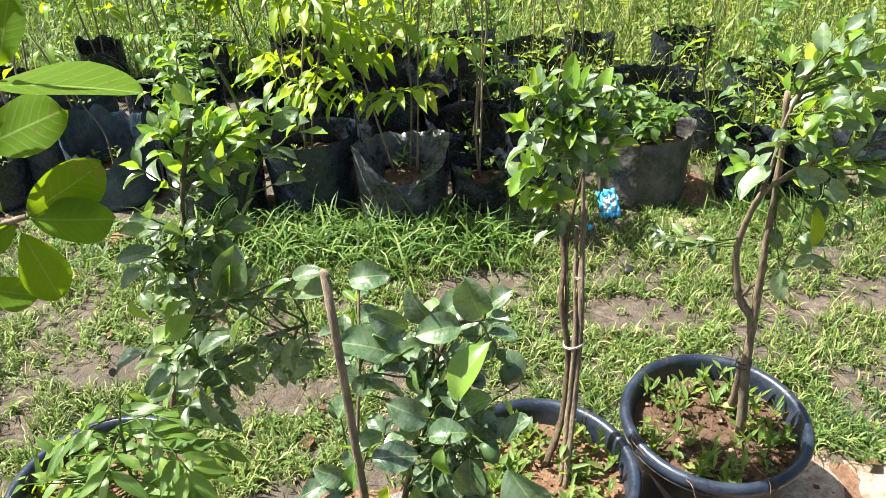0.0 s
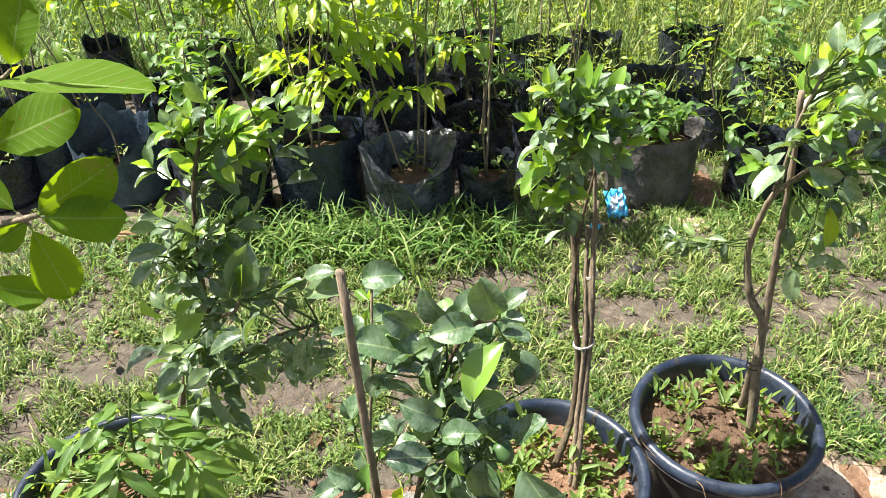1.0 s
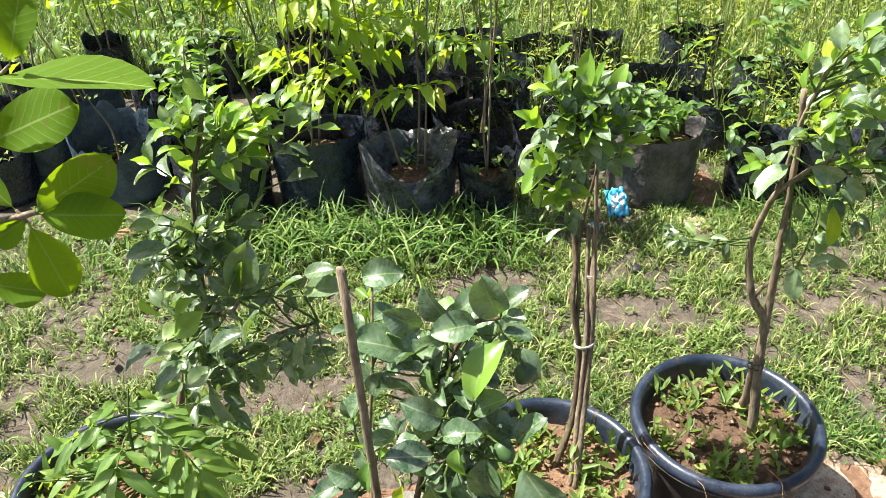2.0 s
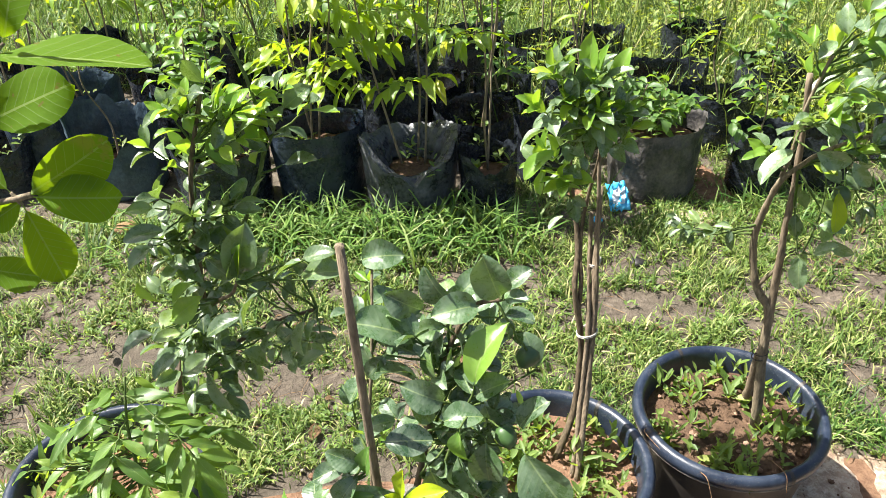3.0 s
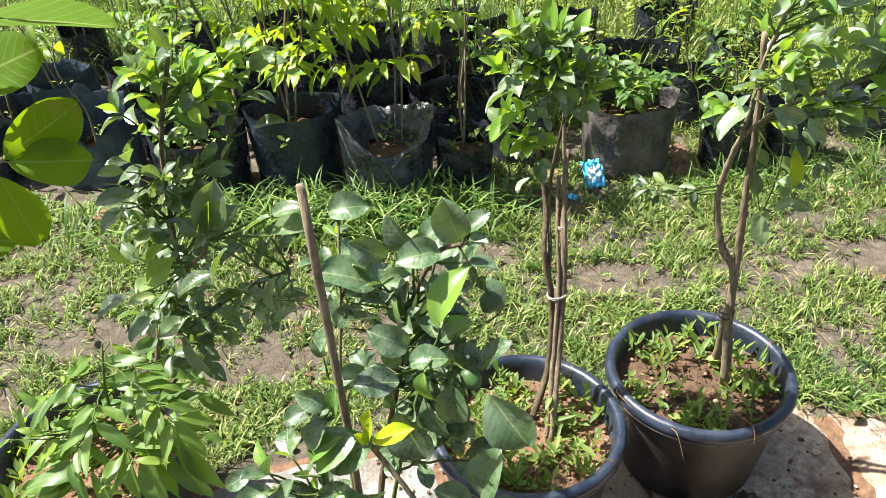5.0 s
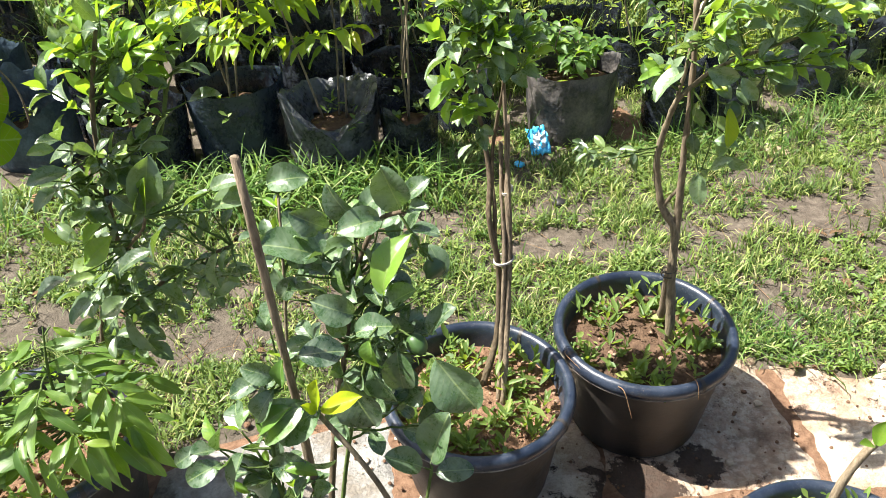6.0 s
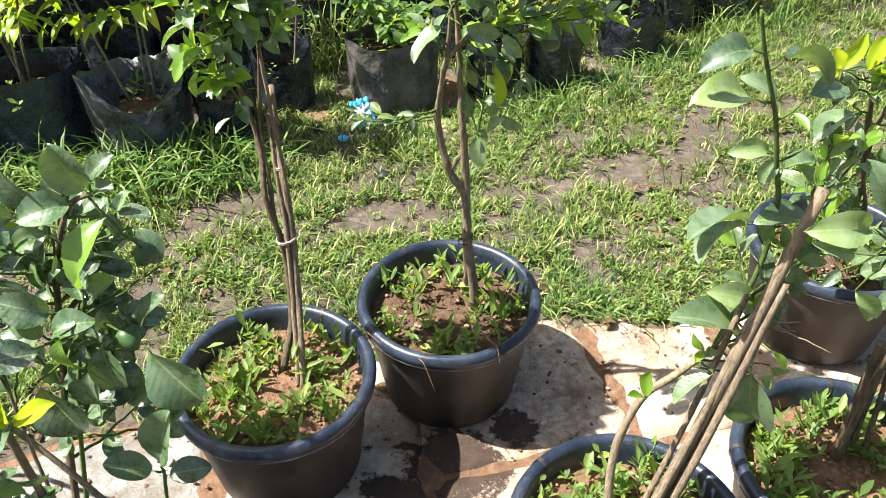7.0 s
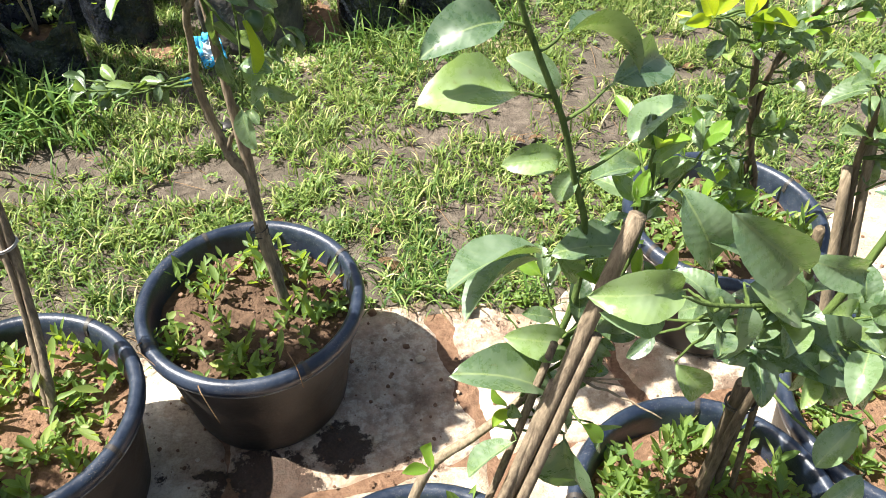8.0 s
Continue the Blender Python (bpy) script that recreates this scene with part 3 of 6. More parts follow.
def potted(name, label, at, rng, soil=None, weed_count=60, turn=0.0, group="potted trees on the slab", category="potted tree", lean=(0, 0)):
    """A black tub with soil, clods and weeds; the tree is added to it."""
    ob = thing(name, label, category, group, (at[0], at[1], at[2] if len(at) > 2 else 0.012), 0)
    ob.rotation_euler = (radians(lean[0]), radians(lean[1]), 0)
    body = piece("pot", POT_BODY, ob, "matt black plastic tub")
    rim = piece("rim", POT_RIM, body, "rolled shiny blue-black rim")
    piece("lip_edge", LIP_EDGE, body, "thin pale dusty edge under the rim")
    for k in range(4):
        piece("seam", SEAM, body, "", pose(0, 0, 0, 0, 0, turn + 90 * k))
    level = POT_H - 0.062
    rng = random.Random(int(at[0] * 1000) + 31)
    piece("soil", soil_disc(rng, 0.192, level, soil or POT_SOIL, 0.0), ob)
    clods = []
    for _ in range(190):
        w, r = rng.uniform(0, 6.28), 0.18 * math.sqrt(rng.random())
        v, f = lump(rng, rng.choice((0.002, 0.003, 0.004, 0.006, 0.009)))
        clods.append(([p + Vector((r * math.cos(w), r * math.sin(w), level + 0.003)) for p in v], f))
    piece("crumbled_earth", mesh_of("crumbled_earth", *joined(clods), soil or POT_SOIL), ob, "", None, "stuff")
    grit = []
    for _ in range(70):
        w, r = rng.uniform(0, 6.28), 0.182 * math.sqrt(rng.random())
        v, f = lump(rng, rng.choice((0.003, 0.0045, 0.006, 0.0085)), 0.7)
        grit.append(([p + Vector((r * math.cos(w), r * math.sin(w), level + 0.005)) for p in v], f))
    piece("grit", mesh_of("grit", *joined(grit), GRIT), ob, "", None, "stuff")
    spots = []
    for _ in range(int(weed_count * 1.7)):
        w, r = rng.uniform(0, 6.28), 0.185 * math.sqrt(rng.uniform(0.1, 1))
        spots.append((r * math.cos(w), r * math.sin(w), level))
    v, q, t, uv = weeds(rng, spots[::2], (0.012, 0.034), (4, 10), (0.008, 0.05), (-0.1, 1.4))
    for shoot in (weeds(rng, spots[1::2], (0.025, 0.062), (3, 8), (0.012, 0.075), (0.4, 2.4), 0.62), weeds(rng, spots[::4], (0.006, 0.016), (3, 6), (0.004, 0.02), (0.0, 0.8), 1.3)):
        o = len(v)
        v, uv = v + shoot[0], uv + shoot[3]
        q, t = q + [tuple(i + o for i in f) for f in shoot[1]], t + [tuple(i + o for i in f) for f in shoot[2]]
    piece("weed_cover", big_mesh("weed_cover", v, q, t, LEAF_WEED, uv), ob, "small bright green weeds", None, "stuff")
    return ob


def local(ob, points):
    return [Vector(p) - ob.location for p in points]


def balls_at(ob, balls):
    return [(Vector(c) - ob.location, r, n) for c, r, n in balls]


# ---------------------------------------------------------------- ground
BARE = [(1.58, 2.22, 0.36, 0.15), (1.20, 2.22, 0.24, 0.13), (0.58, 2.16, 0.26, 0.13), (0.14, 2.30, 0.26, 0.12), (-0.60, 1.82, 0.26, 0.12), (-1.10, 1.95, 0.30, 0.11), (1.95, 2.42, 0.16, 0.20), (0.95, 1.95, 0.10, 0.06)]


def rise(x, y):
    """Height of the ground."""
    near = noise.noise((x * 1.3, y * 1.3, 0.0)) * 0.018 + noise.noise((x * 5.0, y * 5.0, 4.0)) * 0.007
    far = max(0.0, math.hypot(x, y) - 15)
    return near + noise.noise((x * 0.02, y * 0.02, 8.0)) * min(1.5, far * 0.03)


def ground_sheet():
    def axis(a, b, step, reach):
        fine = list(np.arange(a, b, step))
        out, d = [], step
        p = b
        while p < reach:
            out.append(p)
            d *= 1.35
            p += d
        left, d, p = [], step, a - step
        while p > -reach:
            left.append(p)
            d *= 1.35
            p -= d
        return sorted(left) + fine + out + [reach]
    xs, ys = axis(-3.0, 4.0, 0.05, 900), axis(0.0, 5.5, 0.05, 900)
    verts = np.array([(x, y, rise(x, y)) for y in ys for x in xs])
    w = len(xs)
    quads = [(j * w + i, j * w + i + 1, (j + 1) * w + i + 1, (j + 1) * w + i) for j in range(len(ys) - 1) for i in range(w - 1)]
    return big_mesh("ground", verts, quads, np.zeros((0, 3)), SOIL)


tagged(new("ground", ground_sheet()), "bare brown soil under thin grass", "ground", "", "structure")


def slab_edge(x):
    """The far edge of the pale paving along the pots."""
    return 1.50 + 0.05 * math.sin(x * 3.1 + 0.4) + 0.10 * noise.noise((x * 2.3, 7.0, 1.0)) + 0.03 * noise.noise((x * 11.0, 2.0, 1.0)) + (0.06 if 0.85 < x < 1.2 else 0.0)


def slab_piece(x0, x1, y0, far, thick, rng, material):
    """A broken stone slab with an uneven outline and a rough top; returns a mesh."""
    n, m = max(6, int((x1 - x0) / 0.035)), 24
    verts, faces, seed = [], [], rng.uniform(0, 90)
    for j in range(m + 1):
        for i in range(n + 1):
            u, v = i / n, j / m
            x = x0 + (x1 - x0) * u
            y = y0 + (far(x) - y0) * v
            e = min(u, 1 - u, v, 1 - v)
            x += noise.noise((y * 9 + seed, x * 3, 0)) * 0.028
            y += noise.noise((x * 9 + seed, y * 3, 5)) * 0.022
            z = rise(x, y) + thick + noise.noise((x * 7 + seed, y * 7, 2)) * 0.006 + noise.noise((x * 26, y * 26, seed)) * 0.004
            if e < 0.001:
                z -= 0.012
            verts.append(Vector((x, y, z)))
    w = n + 1
    for j in range(m):
        for i in range(n):
            faces.append((j * w + i, j * w + i + 1, (j + 1) * w + i + 1, (j + 1) * w + i))
    ring = [i for i in range(w)] + [j * w + n for j in range(1, m + 1)] + [m * w + i for i in range(n - 1, -1, -1)] + [j * w for j in range(m - 1, 0, -1)]
    o = len(verts)
    verts += [verts[i] - Vector((0, 0, thick + 0.03)) for i in ring]
    for k in range(len(ring)):
        l = (k + 1) % len(ring)
        faces.append((ring[k], o + k, o + l, ring[l]))
    return mesh_of("slab", verts, faces, material)


def build_paving():
    rng = random.Random(5)
    pave = thing("pavement", "cracked pale limestone paving with red mud in the joints", "pavement", kind="structure")
    cuts = [-1.6, -0.62, 0.02, 0.52, 1.06, 1.42, 1.98, 2.7, 3.4]
    for a, b in zip(cuts, cuts[1:]):
        grey = b <= 0.03
        mat = GREYSTONE if grey else LIMESTONE
        shift = -0.06 if grey else 0.0
        mid = 1.08 + rng.uniform(-0.06, 0.06)
        piece("slab", slab_piece(a + 0.008, b - 0.008, mid + 0.006, lambda x, s=shift: slab_edge(x) + s, 0.010, rng, mat), pave)
        piece("slab", slab_piece(a + 0.008, b - 0.008, 0.35, lambda x, s=mid: s - 0.006, 0.012, rng, mat), pave)
    # trodden red mud that fills the joints
    n = 60
    verts, faces = [], []
    for j in range(31):
        for i in range(n + 1):
            x = -1.6 + 5.0 * i / n
            y = 0.3 + (slab_edge(x) - 0.04 - 0.3) * j / 30
            verts.append(Vector((x, y, rise(x, y) + 0.003 + 0.006 * noise.noise((x * 14, y * 14, 6)))))
    w = n + 1
    for j in range(30):
        for i in range(n):
            faces.append((j * w + i, j * w + i + 1, (j + 1) * w + i + 1, (j + 1) * w + i))
    piece("mud", mesh_of("mud", verts, faces, RED_SOIL), pave, "red mud between the slabs")


build_paving()


def mud_patch(x, y, rx, ry, seed, height=0.016, material=None, label="damp dark brown mud spread on pale paving", name="mud_patch", lift=0.010):
    """A low spread of washed red soil lying on the paving."""
    rings, sides = 12, 110
    verts, faces = [], []
    for i in range(rings + 1):
        for k in range(sides):
            w = 2 * math.pi * k / sides
            edge = 1 + 0.7 * noise.noise((math.cos(w) * 1.6 + seed, math.sin(w) * 1.6, 0)) + 0.45 * noise.noise((math.cos(w) * 5 + seed, math.sin(w) * 5, 3)) + 0.2 * noise.noise((math.cos(w) * 13 + seed, math.sin(w) * 13, 3))
            r = i / rings * edge
            px, py = x + rx * r * math.cos(w), y + ry * r * math.sin(w)
            t = i / rings
            z = rise(px, py) + lift + height * (1 - t ** 2.5) - 0.004 * t + noise.noise((px * 30, py * 30, seed)) * 0.006 * (1 - t * t)
            verts.append(Vector((px, py, z)))
    for i in range(rings):
        for k in range(sides):
            l = (k + 1) % sides
            faces.append((i * sides + k, i * sides + l, (i + 1) * sides + l, (i + 1) * sides + k))
    me = mesh_of(name, verts, faces, material or RED_SOIL)
    tagged(new(name, me), label, "soil", "", "stuff")


mud_patch(0.95, 2.73, 0.17, 0.05, 33.0, 0.010, PALE_SAND, "pale sandy strip before the bags", "sand_patch", 0.004)
mud_patch(1.62, 2.70, 0.12, 0.05, 35.0, 0.010, PALE_SAND, "pale sandy strip before the bags", "sand_patch", 0.004)
mud_patch(1.08, 2.98, 0.10, 0.14, 37.0, 0.014, RED_SOIL, "red earth between the bags", "earth_patch", 0.004)
mud_patch(0.48, 2.98, 0.14, 0.12, 39.0, 0.014, RED_SOIL, "red earth between the bags", "earth_patch", 0.004)


def slab_litter():
    """Crumbs of red soil and chips of stone scattered over the paving."""
    rng = random.Random(77)
    for material, count, name, label in ((RED_SOIL, 900, "soil_crumbs", "loose crumbs of red soil on pale paving"), (LIMESTONE, 160, "stone_chips", "small pale stone chips on paving")):
        lumps = []
        while len(lumps) < count:
            x, y = rng.uniform(-0.3, 2.4), rng.uniform(0.4, 1.55)
            if y > slab_edge(x) or noise.noise((x * 5, y * 5, 8.0)) < rng.gauss(0.05, 0.15):
                continue
            v, f = lump(rng, rng.choice((0.0015, 0.002, 0.0028, 0.004, 0.0055)))
            lumps.append(([p + Vector((x, y, rise(x, y) + 0.0135)) for p in v], f))
        tagged(new(name, mesh_of(name, *joined(lumps), material)), label, "litter", "", "stuff")


slab_litter()


def stones():
    rng = random.Random(12)
    for i in range(80):
        x = rng.uniform(0.35, 2.2) if i % 5 else rng.uniform(-0.6, 0.1)
        y = slab_edge(x) - abs(rng.gauss(0.0, 0.20)) + 0.04
        if y < 0.85:
            continue
        size = rng.choice((0.003, 0.004, 0.006, 0.008, 0.011))
        v, f = lump(rng, size, rng.uniform(0.3, 0.6), 2 if size > 0.007 else 1)
        v = [Vector((p.x * rng.uniform(0.75, 1.25), p.y * rng.uniform(0.75, 1.25), p.z)) for p in v]
        ob = tagged(new("stone", mesh_of("stone", v, f, LIMESTONE if i % 3 else RED_SOIL)), "small rough stone chip on paving", "stone", "stone chips along the paving")
        ob.matrix_basis = pose(x, y, rise(x, y) + 0.012 + size * 0.15, 0, 0, rng.uniform(0, 360))
    for x, y, size in ((1.10, 2.73, 0.05), (0.84, 2.72, 0.04)):
        v, f = lump(rng, size, 0.16, 2)
        ob = tagged(new("stone", mesh_of("stone", v, f, LIMESTONE)), "flat pale stone lying in grass", "stone", "stones in the grass")
        ob.matrix_basis = pose(x, y, rise(x, y) + size * 0.02, 0, 0, rng.uniform(0, 360))


stones()


def bareness(x, y):
    """0 in the thick of the grass, 1 on bare soil."""
    b = 0.0
    for cx, cy, rx, ry in BARE:
        d = math.hypot((x - cx) / rx, (y - cy) / ry) + 0.45 * noise.noise((x * 6, y * 6, 3))
        b = max(b, 1.0 - max(0.0, (d - 0.6) / 0.6))
    b = max(0.93 * b, 0.75 * min(1.0, max(0.0, (noise.noise((x * 2.6 + 9, y * 3.6, 1.0)) - 0.12) * 2.4)))
    return min(1.0, b)


def blades(roots, lengths, widths, rng, lie=0.75):
    """Arrays of bent grass blades: three segments each."""
    n = len(roots)
    turn = rng.uniform(0, 2 * np.pi, n)
    lean = np.clip(rng.normal(lie, 0.35, n), 0.05, 1.45)
    side = np.stack([-np.sin(turn), np.cos(turn), np.zeros(n)], 1) * (widths / 2)[:, None]
    ahead = np.stack([np.cos(turn), np.sin(turn), np.zeros(n)], 1)
    up = np.array([0, 0, 1.0])
    k = lengths[:, None]
    line = [roots]
    for part, bend in ((0.34, 0.35), (0.36, 0.95), (0.30, 1.55)):
        line.append(line[-1] + ahead * k * part * np.sin(lean * bend)[:, None] + up * k * part * np.cos(lean * bend)[:, None])
    verts = np.stack([line[0] - side * 0.8, line[0] + side * 0.8, line[1] - side, line[1] + side, line[2] - side * 0.75, line[2] + side * 0.75, line[3]], 1).reshape(-1, 3)
    o = np.arange(n)[:, None] * 7
    return verts, np.concatenate([o + np.array([[0, 1, 3, 2]]), o + np.array([[2, 3, 5, 4]])]), o + np.array([[4, 5, 6]])


def among_bags(x, y):
    """True on the shaded soil where the bags stand close together."""
    return 2.82 < y < 4.15 and -2.4 < x < 0.25 + 0.25 * noise.noise((y * 2, 3.0, 0.0)) or 3.02 < y < 3.30 and 0.2 < x < 1.05


def lawn():
    rng, pick = np.random.default_rng(4), random.Random(4)
    roots, lengths, widths = [], [], []
    def tuft(x, y, count, low, high, spread, wide):
        z = rise(x, y) - 0.003
        for _ in range(count):
            roots.append((x + pick.gauss(0, spread), y + pick.gauss(0, spread), z))
            lengths.append(pick.uniform(low, high))
            widths.append(wide * pick.uniform(0.6, 1.3))
    made = 0
    while made < 13500:
        x, y = pick.uniform(-2.3, 3.3), pick.uniform(1.15, 3.3)
        if y < slab_edge(x) + pick.gauss(0.03, 0.04) and x > -0.7 or y > 2.82 and x < 0.2:
            continue
        if pick.random() < bareness(x, y) * 0.97 or noise.noise((x * 9, y * 9, 2.0)) < pick.gauss(-0.08, 0.18):
            continue
        made += 1
        lush = 0.5 + 0.5 * noise.noise((x * 1.9, y * 1.9, 12.0))
        tuft(x, y, pick.randint(4, 10), 0.018, 0.045 + 0.070 * lush, 0.011, pick.choice((0.003, 0.0042, 0.0060)))
    for _ in range(7000):
        x, y = pick.choice((-2.3, 3.3)) + pick.gauss(0, 1.0), pick.uniform(-0.6, 3.4)
        if -2.3 < x < 3.3 or -1.7 < x < 3.5 and 0.2 < y < 1.7 or noise.noise((x * 2.2, y * 2.2, 5.0)) < pick.gauss(-0.05, 0.2):
            continue
        tuft(x, y, pick.randint(4, 9), 0.02, 0.10, 0.013, 0.005)
    # thinner grass beyond the lane, thinning out further away
    for _ in range(12000):
        x, y = pick.gauss(0.4, 5.0), pick.gauss(2.0, 4.5)
        if -2.3 < x < 3.3 and 1.15 < y < 3.3 or -1.7 < x < 3.5 and 0.2 < y < 1.7 or among_bags(x, y):
            continue
        tuft(x, y, pick.randint(4, 9), 0.03, 0.13, 0.03, 0.007)
    # rank grass behind the front rows
    for _ in range(11000):
        x, y = pick.uniform(-4.2, 5.0), 3.2 + 4.6 * pick.random() ** 0.8
        if among_bags(x, y):
            continue
        tuft(x, y, pick.randint(3, 7), 0.06, 0.22, 0.03, 0.006)
    v, q, t = blades(np.array(roots), np.array(lengths), np.array(widths), rng, 0.95)
    return big_mesh("grass", v, q, t, GRASS)


tagged(new("grass", lawn()), "patchy yellow-green creeping lawn grass", "grass", "", "stuff")


def long_grass():
    """Lush arching blades in front of the bags and over the edge of the paving."""
    rng, pick = np.random.default_rng(9), random.Random(9)
    roots, lengths, widths = [], [], []
    for _ in range(300):
        x, y = pick.gauss(-0.35, 0.50), pick.gauss(2.60, 0.10)
        if y > 2.74 or x > 0.20 and pick.random() < 0.85:
            continue
        for _ in range(pick.randint(3, 7)):
            roots.append((x + pick.gauss(0, 0.02), y + pick.gauss(0, 0.02), rise(x, y) - 0.003))
            lengths.append(pick.uniform(0.10, 0.30))
            widths.append(pick.uniform(0.005, 0.010))
    for _ in range(110):
        x = pick.uniform(1.05, 3.0)
        y = 2.74 + max(0.0, x - 1.6) * 0.42 + pick.gauss(0, 0.07)
        for _ in range(pick.randint(3, 8)):
            roots.append((x + pick.gauss(0, 0.02), y + pick.gauss(0, 0.02), rise(x, y) - 0.003))
            lengths.append(pick.uniform(0.07, 0.24))
            widths.append(pick.uniform(0.004, 0.007))
    for _ in range(34):
        x = pick.gauss(1.06, 0.14)
        y = slab_edge(x) + abs(pick.gauss(0.02, 0.05))
        for _ in range(pick.randint(2, 5)):
            roots.append((x + pick.gauss(0, 0.02), y + pick.gauss(0, 0.02), rise(x, y) - 0.003))
            lengths.append(pick.uniform(0.06, 0.16))
            widths.append(pick.uniform(0.003, 0.0055))
    v, q, t = blades(np.array(roots), np.array(lengths), np.array(widths), rng, 1.22)
    return big_mesh("long_grass", v, q, t, GRASS_LUSH)


tagged(new("long_grass", long_grass()), "long lush green grass before bags and paving", "grass", "", "stuff")


def runners():
    """Pale creeping stems and bits of straw on the ground."""
    rng, chunks = random.Random(31), []
    for _ in range(420):
        x, y = rng.uniform(-1.8, 2.6), rng.uniform(1.5, 2.9)
        w, l = rng.uniform(0, 6.28), rng.uniform(0.05, 0.2)
        z = rise(x, y)
        pts = [Vector((x + math.cos(w) * l * t + rng.gauss(0, 0.006), y + math.sin(w) * l * t + rng.gauss(0, 0.006), z + 0.004 + 0.008 * math.sin(math.pi * t))) for t in (0, 0.33, 0.66, 1)]
        chunks.append(tube(pts, 0.0011, 0.0007, 4, cap=False))
    tagged(new("straw", mesh_of("straw", *joined(chunks), DRY_LEAF)), "thin dry straw and creeping stems in grass", "straw", "", "stuff")


runners()


def lawn_weeds():
    rng, spots = random.Random(8), []
    while len(spots) < 2300:
        x, y = rng.uniform(-2.0, 3.0), rng.uniform(1.25, 2.95)
        if y < slab_edge(x) + 0.03 or rng.random() < bareness(x, y):
            continue
        if noise.noise((x * 2.1, y * 2.1, 30.0)) < 0.02:
            continue
        spots.append((x, y, rise(x, y)))
    for _ in range(160):
        x = rng.gauss(1.25, 0.22)
        spots.append((x, slab_edge(x) + abs(rng.gauss(0, 0.09)), rise(x, 1.5)))
    v, q, t, uv = weeds(rng, spots, (0.008, 0.026), (4, 10), (0.008, 0.04))
    tagged(new("lawn_weeds", big_mesh("lawn_weeds", v, q, t, LEAF_WEED, uv)), "small broad-leaved weeds among lawn grass", "weeds", "", "stuff")


lawn_weeds()


def undergrowth():
    """The tangle of thin yellow-green herbs behind the bags."""
    rng, spots = random.Random(18), []
    for _ in range(4200):
        x, y = rng.uniform(-4.0, 5.0), 3.40 + 4.0 * rng.random()
        thick = 0.5 + 0.5 * noise.noise((x * 0.9, y * 0.9, 44.0)) + (0.35 if x > 0.4 else -0.22)
        if rng.random() > thick or among_bags(x, y):
            continue
        spots.append((x, y, rise(x, y)))
    for _ in range(420):
        x = rng.uniform(1.35, 3.6)
        y = 3.15 + max(0.0, x - 1.6) * 0.40 + rng.uniform(0.0, 0.8)
        spots.append((x, y, rise(x, y)))
    v, q, t, uv = weeds(rng, spots, (0.020, 0.062), (8, 20), (0.06, 0.42))
    tagged(new("undergrowth", big_mesh("undergrowth", v, q, t, LEAF_BUSH, uv)), "tangled yellow-green herbs behind the bags", "undergrowth", "", "stuff")
    chunks = []
    for x, y, z in spots[::2]:
        p = Vector((x, y, z))
        chunks.append(tube([p, p + Vector((rng.gauss(0, 0.03), rng.gauss(0, 0.03), 0.25)), p + Vector((rng.gauss(0, 0.08), rng.gauss(0, 0.08), 0.5))], 0.002, 0.001, 4, cap=False))
    tagged(new("undergrowth_stalks", mesh_of("undergrowth_stalks", *joined(chunks), TWIG_GREEN)), "thin green stalks of the herbs", "stalks", "", "stuff")


undergrowth()


def rank_grass():
    """Tall thin blades standing among the herbs: greener behind the saplings, yellower beyond them."""
    rng, pick = np.random.default_rng(29), random.Random(29)
    for name, material, label, low, high, count in (("rank_grass", GRASS, "tall yellow-green grass among the herbs", 0.2, 5.0, 4000), ("deep_grass", GRASS_LUSH, "tall deep green grass behind the bags", -4.0, 0.4, 2600)):
        roots, lengths, widths = [], [], []
        for _ in range(count):
            x, y = pick.uniform(low, high), 3.3 + 3.6 * pick.random()
            if among_bags(x, y):
                continue
            for _ in range(pick.randint(3, 7)):
                roots.append((x + pick.gauss(0, 0.04), y + pick.gauss(0, 0.04), rise(x, y) - 0.003))
                lengths.append(pick.uniform(0.12, 0.40))
                widths.append(pick.uniform(0.004, 0.009))
        v, q, t = blades(np.array(roots), np.array(lengths), np.array(widths), rng, 0.75)
        tagged(new(name, big_mesh(name, v, q, t, material)), label, "grass", "", "stuff")


rank_grass()


